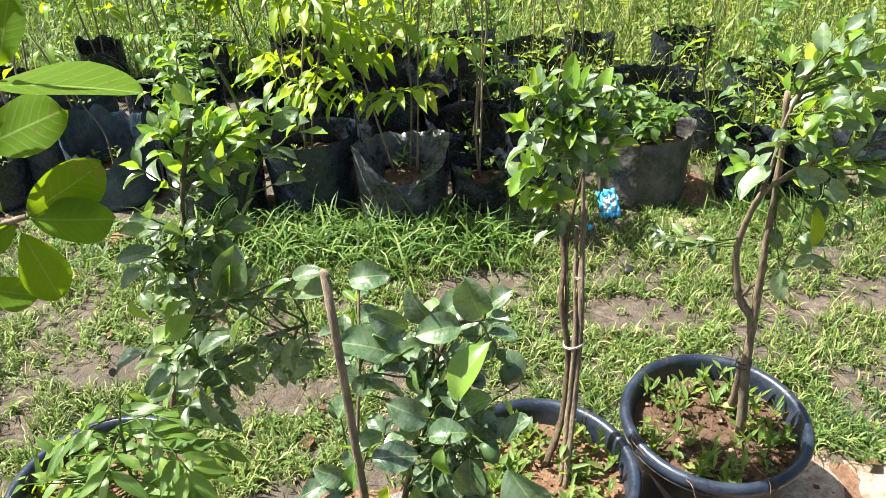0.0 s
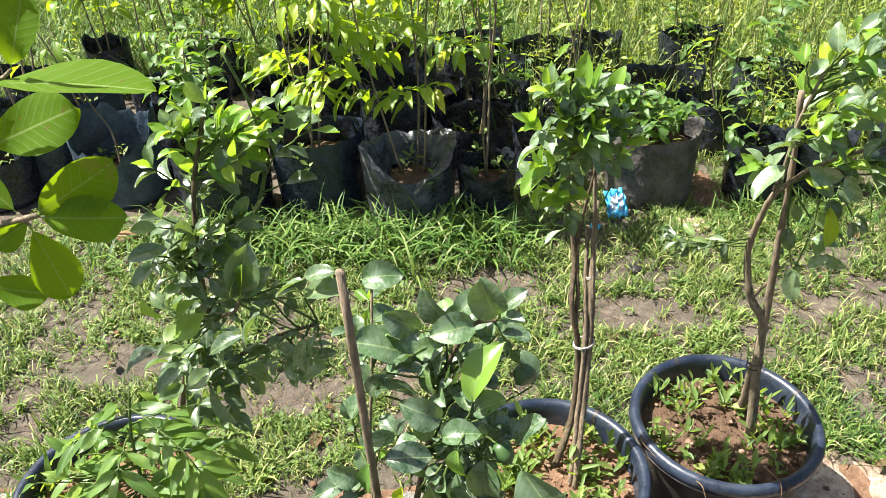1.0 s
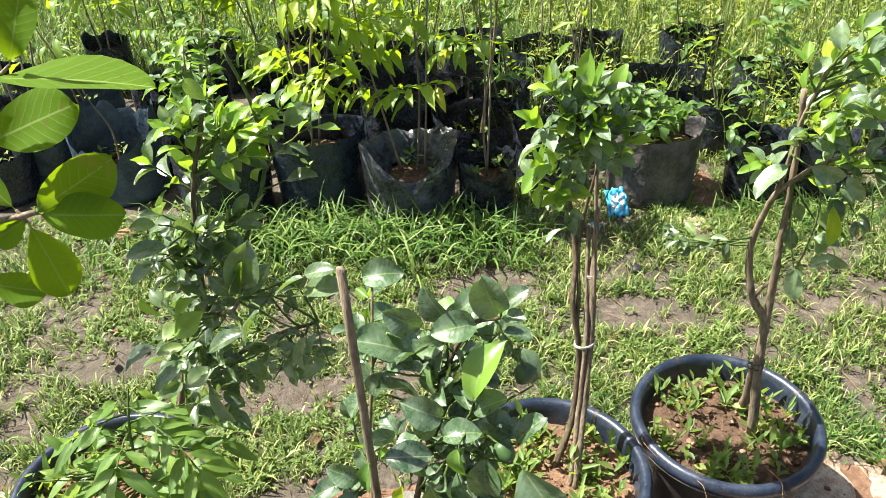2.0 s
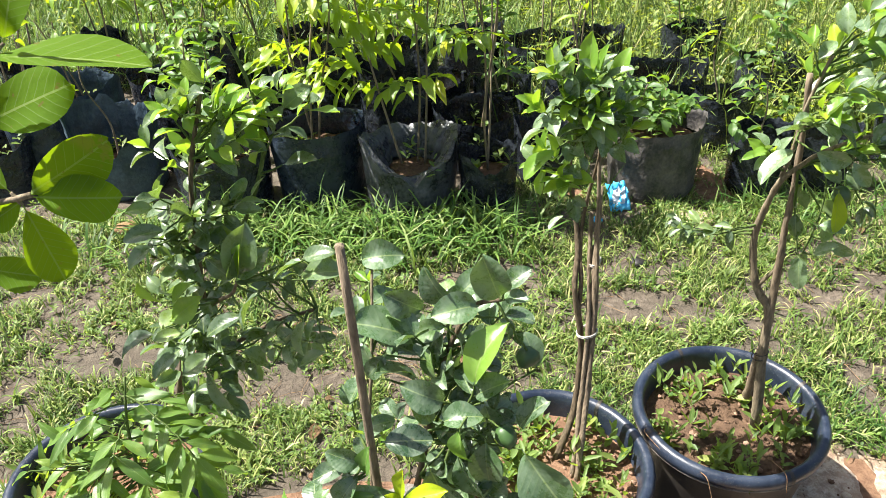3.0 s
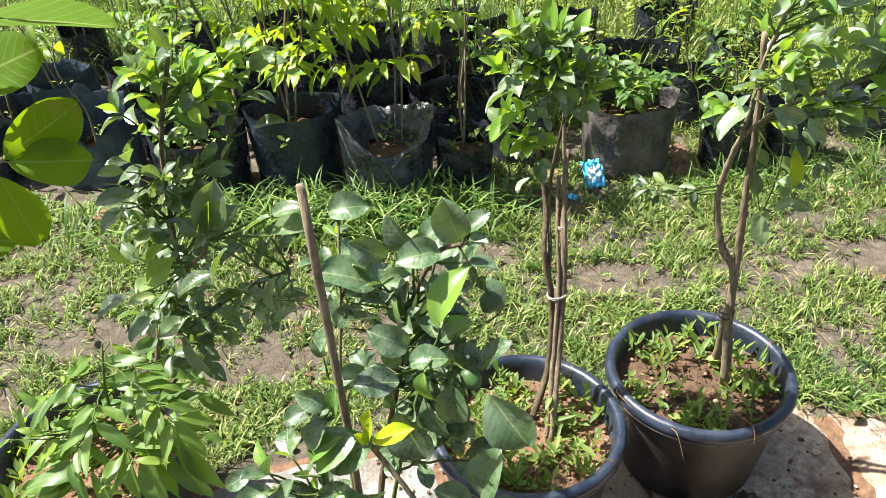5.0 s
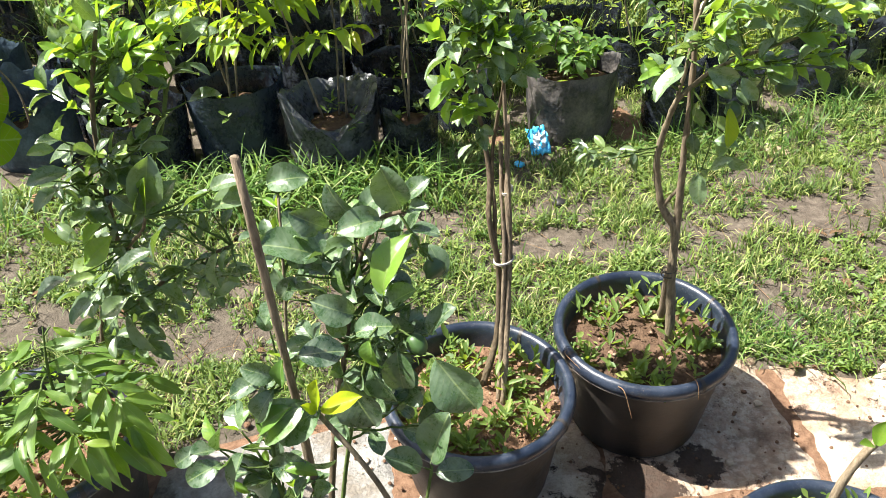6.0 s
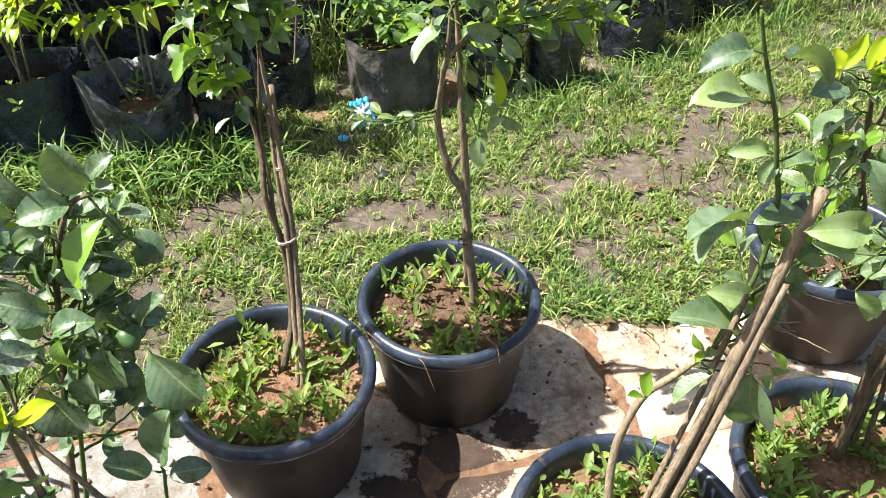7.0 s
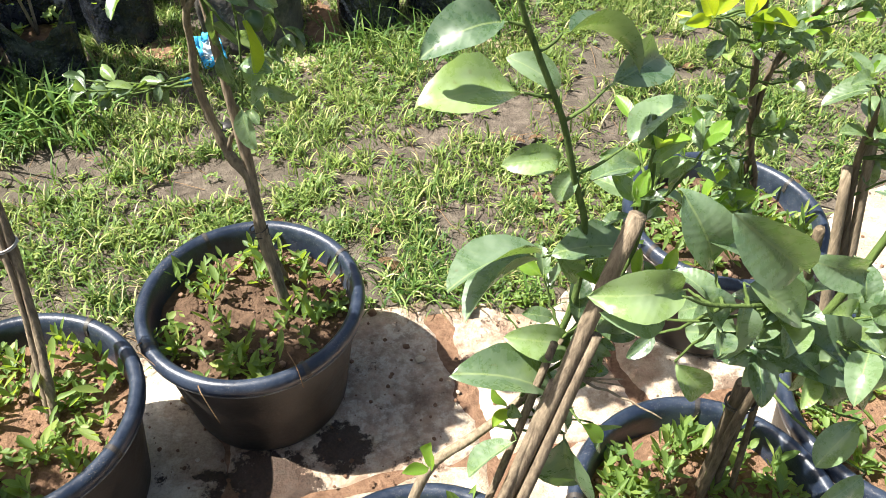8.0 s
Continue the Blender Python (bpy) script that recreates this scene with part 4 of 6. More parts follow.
# ---------------------------------------------------------------- bagged saplings
def bag_mesh(rng, radius, height, fold, material, level, slope=0.04, sag=0.0):
    """A gusseted poly bag: creased flattish wall, mouth with two raised corners and a sagging front lip, the sheet running down inside to the soil."""
    sides, rows, lip, seed = 84, 16, 9, rng.uniform(0, 99)
    notch = rng.uniform(-0.5, 0.1)

    def ridge(a, b, c):
        return 0.5 - abs(noise.noise((a, b, c)))

    def mouth(w):
        c, s = math.cos(w), math.sin(w)
        lift = fold * (0.16 * noise.noise((c * 1.3 + seed, s * 1.3, 0)) + 0.12 * noise.noise((c * 3.5 + seed, s * 3.5, 2)) + 0.05 * noise.noise((c * 9 + seed, s * 9, 4)))
        lift += (0.05 + 0.24 * fold) * abs(c) ** 7 + 0.10 * fold * max(0.0, s) - (sag + 0.04 * fold) * max(0.0, -s) ** 1.4
        lift -= 0.5 * sag * math.exp(-((c - notch) / 0.16) ** 2) if s < 0 else 0.0
        return height * (1 + lift)

    verts, faces = [], []
    for i in range(rows + lip + 1):
        for k in range(sides):
            w = 2 * math.pi * k / sides
            c, s, top = math.cos(w), math.sin(w), mouth(w)
            t = min(1.0, i / rows)
            z = top * t
            r = radius * (0.95 + 0.05 * t) * (1 + 0.05 * t * abs(c) ** 6)
            crease = 0.08 * (ridge(c * 1.4 + seed, s * 1.4, z * 2.5) - 0.3) + 0.06 * (ridge(c * 3.5 + seed, s * 3.5, z * 11) - 0.3) * t + 0.025 * (ridge(c * 8 + seed, s * 8, z * 24) - 0.3)
            if i == 0:
                r *= 0.90
            if i > rows:
                k2 = (i - rows) / lip
                pull = noise.noise((c * 2.2 + seed, s * 2.2, 9))
                z = top - (k2 ** 1.25) * (top - level + 0.008) + 0.10 * height * slope * noise.noise((c * 4 + seed, s * 4, k2 * 3)) * math.sin(math.pi * k2)
                r *= 0.985 - slope * (0.9 + 0.5 * pull) * k2 ** 0.8
                crease += 0.10 * k2 * slope * (ridge(c * 3.2 + seed, s * 3.2, k2 * 2) - 0.3) * 3
            r *= 1 + crease
            verts.append(Vector((r * c, r * s * (0.88 - 0.14 * t), max(0.0, z))))
    seam = len(verts)
    verts += [v.copy() for v in verts[rows * sides:(rows + 1) * sides]]
    for i in range(rows + lip):
        for k in range(sides):
            l = (k + 1) % sides
            if i == rows:
                faces.append((seam + k, seam + l, (i + 1) * sides + l, (i + 1) * sides + k))
                continue
            faces.append((i * sides + k, i * sides + l, (i + 1) * sides + l, (i + 1) * sides + k))
    faces.append(tuple(range(sides - 1, -1, -1)))
    return mesh_of("bag", verts, faces, material)


def leafy_mesh(rng, lines, meshes_kind, size, gap, material, droop):
    """All leaves of a far sapling in one mesh."""
    verts, faces, uvs = [], [], []
    shapes = [leaf_shape(meshes_kind, s) for s in (1, 2, 3)]
    for line in lines:
        since, flip = 0.0, 1
        for a, b in zip(line[2:], line[3:]):
            since += (b - a).length
            while since > gap:
                since -= gap
                flip = -flip
                d = (b - a).normalized()
                s = d.cross(Vector((rng.gauss(0, 0.3), rng.gauss(0, 0.3), 1))).normalized() * flip
                way = d * 0.45 + s + Vector((0, 0, -droop + rng.gauss(0, 0.2)))
                m = leaf_pose(b, way, Vector((rng.gauss(0, 0.3), rng.gauss(0, 0.3), 1)), size * rng.uniform(0.6, 1.15))
                v, f, uv = rng.choice(shapes)
                o = len(verts)
                verts += [m @ p for p in v]
                faces += [tuple(i + o for i in q) for q in f]
                uvs += uv
    return mesh_of("crown", verts, faces, material, uvs)


LEAF_FERN_FAR = leaf_material("annona_leaf_far", (0.060, 0.145, 0.016), (0.14, 0.25, 0.020), (0.42, 0.40, 0.02), (0.38, 0.52, 0.015), 0.06, 0.42, 0.45, veins=12.0, island=True)
LEAF_CITRUS_FAR = leaf_material("citrus_leaf_far", (0.035, 0.085, 0.018), (0.08, 0.17, 0.025), (0.24, 0.34, 0.03), (0.26, 0.44, 0.02), 0.2, 0.4, 0.38, island=True)


def bagged(at, radius, height, seed, sort="annona", tall=0.9, stems=2, fold=0.5, blue=False, near=False, label="", tilt=0.0, dusty=False, slope=0.04, dark=False, sag=0.0, fill=0.0):
    rng = random.Random(seed)
    words = label or {"annona": "black poly bag with a tall yellow-green sapling", "citrus": "black poly bag with a small leafy citrus seedling", "bare": "black poly bag with bare thin stems", "none": "crumpled black poly bag of soil, nearly empty"}[sort]
    ob = thing("bagged_sapling" if sort != "none" else "soil_bag", words, "sapling bag", "rows of bagged saplings", (at[0], at[1], rise(*at) - 0.004), rng.uniform(-16, 16))
    ob.rotation_euler = (radians(tilt), 0, ob.rotation_euler[2])
    level = height * (fill or 0.62 - 0.20 * fold)
    piece("bag", bag_mesh(rng, radius, height, fold, BAG_BLUE if blue else BAG_DEEP if dark else BAG_DUSTY if dusty else BAG_LIT_GREY if slope > 0.3 else BAG_PLASTIC, level, slope, sag), ob, "crumpled blue-grey plastic bag" if blue else "creased black plastic bag")
    soil = piece("soil", soil_disc(rng, radius * (0.95 - 0.9 * slope), level, POT_SOIL, 0.01), ob)
    soil.scale = (1.0, 0.82, 1.0)
    inside = [(rng.gauss(0, 0.4) * radius, rng.gauss(0, 0.4) * radius, level + 0.005) for _ in range(rng.randint(3, 9))]
    v, q, t, uv = weeds(rng, inside, (0.02, 0.05), (4, 9), (0.02, 0.09))
    piece("weed", big_mesh("weed", v, q, t, LEAF_WEED, uv), ob, "", None, "stuff")
    if sort == "none":
        return ob
    lines, twig_lines = [], []
    for k in range(stems):
        w, r = rng.uniform(0, 6.28), radius * 0.35 * rng.random()
        h = tall * rng.uniform(0.8, 1.1)
        foot = Vector((r * math.cos(w), r * math.sin(w), level - 0.02))
        lean = Vector((rng.gauss(0, 0.10), rng.gauss(0, 0.10), 0))
        pts = [foot, foot + lean * h * 0.4 + Vector((rng.gauss(0, 0.012), rng.gauss(0, 0.012), h * 0.35)), foot + lean * h * 0.8 + Vector((rng.gauss(0, 0.02), 0, h * 0.7)), foot + lean * h + Vector((0, rng.gauss(0, 0.02), h))]
        line = add_stem(ob, pts, 0.0052, 0.0025, BARK_PALE if k % 2 else BARK_GREY, rng=rng)
        lines.append(line)
        if sort == "annona":
            for j in range(5, len(line)):
                if rng.random() < (0.50 if near else 0.55):
                    a = line[j]
                    v = rng.choice((0.0, math.pi)) + rng.gauss(-0.25, 0.55)
                    ln = rng.uniform(0.18, 0.34)
                    twig_lines.append(bowed(a, a + Vector((math.cos(v) * ln, math.sin(v) * ln, ln * rng.uniform(-0.05, 0.45))), rng, -0.45, 14))
        elif sort == "citrus":
            for j in range(3, len(line), 2):
                a, v, ln = line[j], rng.uniform(0, 6.28), rng.uniform(0.06, 0.16)
                twig_lines.append(bowed(a, a + Vector((math.cos(v) * ln, math.sin(v) * ln, ln * rng.uniform(0.1, 0.8))), rng, 0.2))
    twigs = [tube(l, 0.0022, 0.0012, 4, cap=False) for l in twig_lines]
    if twigs:
        piece("branchwork", mesh_of("branchwork", *joined(twigs), TWIG_GREEN), ob, "", None, "stuff")
    if sort == "bare":
        lines = [l[len(l) // 2:] for l in lines]
    kind, size, gap, mat, droop = ("annona", 0.138, 0.032, LEAF_FERN_FAR, 0.48) if sort != "citrus" else ("citrus", 0.075, 0.020, LEAF_CITRUS_FAR, 0.1)
    if near:
        meshes = ANNONA if kind == "annona" else CITRUS
        for line in twig_lines:
            since, flip = 0.0, 1
            for a, b in zip(line[1:], line[2:]):
                since += (b - a).length
                if since > gap:
                    since, flip = 0.0, -flip
                    d = (b - a).normalized()
                    for g in (flip, -flip) if kind == "annona" else (flip,):
                        s = d.cross(Vector((rng.gauss(0, 0.2), rng.gauss(0, 0.2), 1))).normalized() * g
                        grow_leaf(ob, meshes, b, d * 0.5 + s + Vector((0, 0, -droop + rng.gauss(0, 0.15))), size * rng.uniform(0.8, 1.05), rng, 0.12)
    else:
        piece("crown", leafy_mesh(rng, lines + twig_lines if sort != "annona" else twig_lines, kind, size, gap if sort != "bare" else 0.06, mat, droop), ob)
    return ob


# front row
bagged((-1.44, 3.10), 0.185, 0.32, 101, "bare", 0.55, 1, 0.95, True, slope=0.10, sag=0.22, label="blue-black crumpled poly bag with a thin sapling")
bagged((-0.95, 2.93), 0.20, 0.27, 102, "citrus", 0.62, 2, 0.4)
bagged((-0.555, 2.97), 0.185, 0.335, 103, "annona", 0.85, 3, 0.12, near=True, dark=True, fill=0.70)
bagged((-0.18, 2.88), 0.185, 0.285, 104, "annona", 0.98, 3, 0.55, near=True, slope=0.46, sag=0.30, fill=0.64, label="black poly bag with folded mouth and two-stemmed sapling")
bagged((-0.24, 3.33), 0.17, 0.42, 116, "bare", 0.6, 1, 0.9, fill=0.42, label="tall half-empty black poly bag with bare stem")
bagged((0.13, 2.86), 0.115, 0.24, 105, "bare", 0.95, 2, 0.7, sag=0.12, fill=0.7)
bagged((0.81, 2.97), 0.185, 0.30, 106, "citrus", 0.22, 3, 0.2, fill=0.80, label="wide dusty poly bag with a bushy green seedling", dusty=True)
bagged((0.37, 3.05), 0.12, 0.25, 117, "bare", 0.7, 1, 0.8, sag=0.1, label="crumpled black poly bag with a thin bare stem")
bagged((1.23, 2.95), 0.115, 0.28, 107, "citrus", 0.35, 1, 0.5)
bagged((1.50, 2.97), 0.12, 0.24, 108, "none", fold=0.6)
bagged((1.94, 3.14), 0.15, 0.22, 109, "citrus", 0.40, 1, 0.7)
bagged((2.55, 3.42), 0.15, 0.24, 110, "citrus", 0.45, 2, 0.6)
bagged((2.25, 3.35), 0.12, 0.22, 111, "none", fold=0.6)
bagged((-1.98, 3.08), 0.17, 0.22, 112, "bare", 0.6, 2, 0.6)
bagged((-1.74, 3.58), 0.17, 0.28, 113, "bare", 0.6, 2, 0.7, True, slope=0.08)
bagged((-1.80, 3.22), 0.16, 0.30, 114, "bare", 0.6, 2, 0.4, dark=True)
bagged((-2.15, 3.42), 0.17, 0.28, 115, "bare", 0.6, 2, 0.4)
# rows behind
SORTS = ["annona", "bare", "annona", "citrus", "bare", "annona", "bare", "citrus"]
BEHIND = [(-0.66, 3.36), (-1.20, 3.32), (0.10, 3.26), (-2.15, 3.85), (-1.42, 3.72), (-1.25, 3.62), (-0.85, 3.68), (-0.45, 3.55), (-0.12, 3.62), (0.22, 3.50), (0.58, 3.62), (0.98, 3.58), (1.20, 3.36), (1.50, 3.66), (2.45, 3.95),
          (-1.9, 4.30), (-1.3, 4.20), (-0.75, 4.25), (-0.3, 4.10), (0.10, 4.15), (0.45, 4.05), (0.75, 4.12), (1.25, 4.15)]
for i, spot in enumerate(BEHIND):
    back = spot[1] > 4.0
    bagged(spot, 0.13 + 0.03 * (i % 3), 0.25 + 0.02 * (i % 2), 200 + i, SORTS[(i * 3) % 8] if spot[0] < 0.7 else ("bare", "citrus", "none")[i % 3], 0.95 if spot[0] < 0.7 else 0.45, 2 if spot[0] < 0.7 else 1, 0.35 + 0.07 * (i % 4))


# ---------------------------------------------------------------- potted trees
def citrus_standard():
    """Tree tied to thin canes in the tub beside the tall one."""
    rng = random.Random(1)
    ob = potted("potted_citrus_tree", "slim citrus tree tied to canes in black tub", (0.208, 1.243), rng, RED_SOIL, 62, 52)
    line = add_stem(ob, local(ob, [(0.221, 1.296, 0.245), (0.243, 1.314, 0.305), (0.267, 1.342, 0.385), (0.274, 1.362, 0.51), (0.268, 1.368, 0.595), (0.253, 1.380, 0.685), (0.259, 1.418, 0.772), (0.250, 1.435, 0.846), (0.236, 1.430, 0.930), (0.224, 1.400, 1.05), (0.222, 1.385, 1.16)]), 0.0095, 0.0035, BARK, "trunk", rng=rng, wobble=0.14)
    second = add_stem(ob, local(ob, [(0.264, 1.372, 0.62), (0.266, 1.388, 0.70), (0.265, 1.425, 0.79), (0.275, 1.435, 0.88), (0.288, 1.415, 0.99), (0.290, 1.390, 1.14)]), 0.0050, 0.003, BARK, "branch", rng=rng, wobble=0.14)
    for a, b, c, r in (((0.263, 1.228, 0.24), (0.294, 1.358, 0.60), (0.300, 1.440, 0.90), 0.0078), ((0.253, 1.236, 0.24), (0.283, 1.354, 0.60), (0.286, 1.440, 0.84), 0.0058), ((0.267, 1.242, 0.24), (0.299, 1.372, 0.64), (0.286, 1.440, 1.13), 0.0050), ((0.258, 1.240, 0.24), (0.287, 1.368, 0.60), (0.292, 1.420, 0.77), 0.0048)):
        a, b, c = Vector(a), Vector(b), Vector(c)
        add_stem(ob, local(ob, [a, (a + b) / 2 + Vector((0.004, 0.012, 0)), b, (b + c) / 2 + Vector((rng.gauss(0, 0.003), 0.0, 0)), c]), r, r * 0.7, STAKE_WOOD if r > 0.0049 else BARK, "cane", "split grey-brown cane", sides=7, wobble=0.30, rng=rng)
    for x, y, z, wide in ((0.283, 1.361, 0.582, 0.0225), (0.294, 1.410, 0.735, 0.0135)):
        ring = [Vector((x + wide * math.cos(w), y + 0.018 * math.sin(w), z + 0.005 * math.sin(w + 1) + 0.0006 * w)) for w in np.linspace(0, 12.56, 28)]
        piece("tie", mesh_of("tie", *tube(local(ob, ring), 0.0015, 0.0015, 5), WIRE), ob, "twisted wire tie")
    crown(ob, line[40:] + second[15:], balls_at(ob, [((0.215, 1.37, 1.09), (0.085, 0.07, 0.07), 10), ((0.265, 1.38, 1.12), (0.055, 0.06, 0.06), 7), ((0.22, 1.37, 1.15), (0.075, 0.06, 0.035), 6), ((0.20, 1.37, 1.00), (0.06, 0.05, 0.04), 5), ((0.315, 1.41, 1.05), (0.035, 0.05, 0.06), 4)]),
          SUNLIT_CITRUS, 0.066, rng, YOUNG, 0.022, tip_count=4, lift=0.1)
    set_leaves(ob, SUNLIT_CITRUS[:6], (
        (0.198, 1.37, 1.148, 0.185, 1.37, 1.215), (0.218, 1.38, 1.158, 0.209, 1.39, 1.201), (0.268, 1.38, 1.157, 0.28, 1.38, 1.204), (0.301, 1.39, 1.148, 0.315, 1.39, 1.204),
        (0.234, 1.35, 1.109, 0.184, 1.33, 1.143), (0.18, 1.36, 1.068, 0.122, 1.34, 1.059), (0.197, 1.36, 1.028, 0.133, 1.33, 0.997), (0.25, 1.36, 0.94, 0.181, 1.33, 0.976),
        (0.252, 1.36, 1.07, 0.198, 1.34, 1.084), (0.274, 1.38, 1.064, 0.308, 1.37, 1.08), (0.236, 1.37, 1.015, 0.254, 1.35, 0.99), (0.219, 1.36, 0.885, 0.187, 1.34, 0.87)), line[34:] + second[8:], rng, (-0.42, -0.20, 0.95), 0.30)
    set_leaves(ob, YOUNG + CITRUS[:2], ((0.248, 1.37, 1.147, 0.249, 1.38, 1.235), (0.174, 1.35, 1.104, 0.136, 1.34, 1.146)), line[-3:] + second[-3:], rng, name="young_stalkwork")
    crown(ob, line[32:38], balls_at(ob, [((0.225, 1.38, 0.90), (0.05, 0.04, 0.04), 2)]), CITRUS, 0.055, rng, None, 0.03)


citrus_standard()


def forked_citrus():
    """Tree with a kinked, forked trunk in the farther tub."""
    rng = random.Random(22)
    ob = potted("potted_citrus_tree", "forked citrus tree with grey stake in black tub", (0.642, 1.390), rng, POT_SOIL, 46, 20)
    trunk = add_stem(ob, local(ob, [(0.708, 1.382, 0.245), (0.701, 1.384, 0.34), (0.688, 1.392, 0.474), (0.686, 1.411, 0.590), (0.668, 1.424, 0.622), (0.655, 1.440, 0.650), (0.640, 1.450, 0.72), (0.634, 1.446, 0.785), (0.640, 1.436, 0.85), (0.644, 1.412, 0.917), (0.667, 1.40, 0.955)]), 0.0125, 0.0050, BARK_GREY, "trunk", rng=rng, wobble=0.12)
    right = add_stem(ob, local(ob, [(0.667, 1.40, 0.955), (0.705, 1.39, 0.994), (0.78, 1.38, 1.03), (0.86, 1.37, 1.06)]), 0.0048, 0.003, BARK_GREY, "branch", rng=rng)
    left = add_stem(ob, local(ob, [(0.644, 1.41, 0.93), (0.650, 1.40, 1.00), (0.655, 1.40, 1.08), (0.68, 1.40, 1.18)]), 0.0045, 0.003, BARK_GREY, "branch", rng=rng)
    add_stem(ob, local(ob, [(0.659, 1.434, 0.640), (0.668, 1.426, 0.670), (0.682, 1.418, 0.70), (0.690, 1.410, 0.745)]), 0.0045, 0.0035, BARK_GREY, "branch", rng=rng)
    add_stem(ob, local(ob, [(0.688, 1.405, 0.53), (0.690, 1.412, 0.60), (0.682, 1.412, 0.734), (0.676, 1.412, 0.85), (0.668, 1.412, 1.0), (0.653, 1.412, 1.14)]), 0.0095, 0.0055, STAKE_WOOD, "stake", "split grey wooden stake", rng=rng, wobble=0.22)
    add_stem(ob, local(ob, [(0.713, 1.474, 0.245), (0.703, 1.448, 0.34), (0.688, 1.414, 0.49)]), 0.0125, 0.0075, STAKE_WOOD, "stub", "rotten grey stub tied to the trunk", rng=rng, wobble=0.30)
    crown(ob, right + left + trunk[44:], balls_at(ob, [((0.68, 1.39, 1.14), (0.11, 0.10, 0.09), 9), ((0.80, 1.37, 1.11), (0.13, 0.10, 0.08), 9), ((0.92, 1.36, 1.06), (0.09, 0.08, 0.07), 6), ((0.60, 1.40, 1.00), (0.04, 0.05, 0.03), 2), ((0.77, 1.36, 0.98), (0.08, 0.07, 0.04), 3), ((0.78, 1.38, 1.22), (0.13, 0.09, 0.05), 7)]),
          SUNLIT_CITRUS, 0.070, rng, YOUNG, 0.027, tip_count=3, lift=0.1, start=0.4)
    crown(ob, right[:8], balls_at(ob, [((0.76, 1.34, 0.88), (0.04, 0.03, 0.04), 2), ((0.70, 1.38, 0.75), (0.02, 0.03, 0.02), 1)]), CITRUS, 0.058, rng, None, 0.035, droop=0.6)
    crown(ob, trunk[34:42], balls_at(ob, [((0.51, 1.43, 0.80), (0.07, 0.05, 0.035), 4)]), CITRUS, 0.045, rng, None, 0.022)
    hung = add_stem(ob, local(ob, [(0.705, 1.39, 0.994), (0.712, 1.36, 0.92), (0.705, 1.352, 0.84), (0.698, 1.356, 0.785)]), 0.0022, 0.0014, TWIG_GREEN, "branch", rng=rng)
    set_leaves(ob, BRIGHT, ((0.722, 1.333, 0.942, 0.725, 1.313, 0.865), (0.715, 1.36, 1.118, 0.699, 1.34, 1.17)), right + hung, rng, name="young_stalkwork")
    set_leaves(ob, SUNLIT_CITRUS[:5], (
        (0.695, 1.363, 0.775, 0.696, 1.335, 0.710), (0.620, 1.325, 1.034, 0.550, 1.290, 1.002), (0.708, 1.34, 0.791, 0.733, 1.31, 0.832), (0.736, 1.34, 0.828, 0.772, 1.31, 0.800),
        (0.699, 1.34, 0.86, 0.742, 1.31, 0.868), (0.724, 1.36, 1.089, 0.768, 1.33, 1.105), (0.66, 1.34, 1.022, 0.722, 1.31, 1.003), (0.735, 1.34, 1.0, 0.762, 1.31, 0.960),
        (0.645, 1.36, 1.051, 0.583, 1.33, 1.078), (0.647, 1.35, 1.073, 0.692, 1.32, 1.068)), right + left + hung, rng)
    ring = [Vector((0.684 + 0.0165 * math.cos(w), 1.398 + 0.0165 * math.sin(w), 0.462 + 0.0022 * w)) for w in np.linspace(0, 12.5, 32)]
    piece("string", mesh_of("string", *tube(local(ob, ring), 0.0014, 0.0014, 5), STRING), ob, "dark string wound round trunk and stake")
    for a, b, c in (((0.525, 1.200, 0.318), (0.531, 1.172, 0.326), (0.548, 1.150, 0.262)), ((0.690, 1.235, 0.312), (0.700, 1.182, 0.327), (0.705, 1.168, 0.285)), ((0.44, 1.34, 0.31), (0.425, 1.31, 0.327), (0.455, 1.27, 0.31))):
        piece("straw", mesh_of("straw", *tube(smooth_line(local(ob, [a, b, c])), 0.0013, 0.0008, 5), DRY_LEAF), ob, "dry grass straw over the rim")
    for x, y, z in ((0.735, 1.345, 0.925), (0.835, 1.345, 0.965)):
        v, f = lump(rng, 0.017, 1.05, 2)
        piece("fruit", mesh_of("fruit", [p + Vector((x, y, z)) - ob.location for p in v], f, FRUIT), ob, "small unripe green fruit")


forked_citrus()


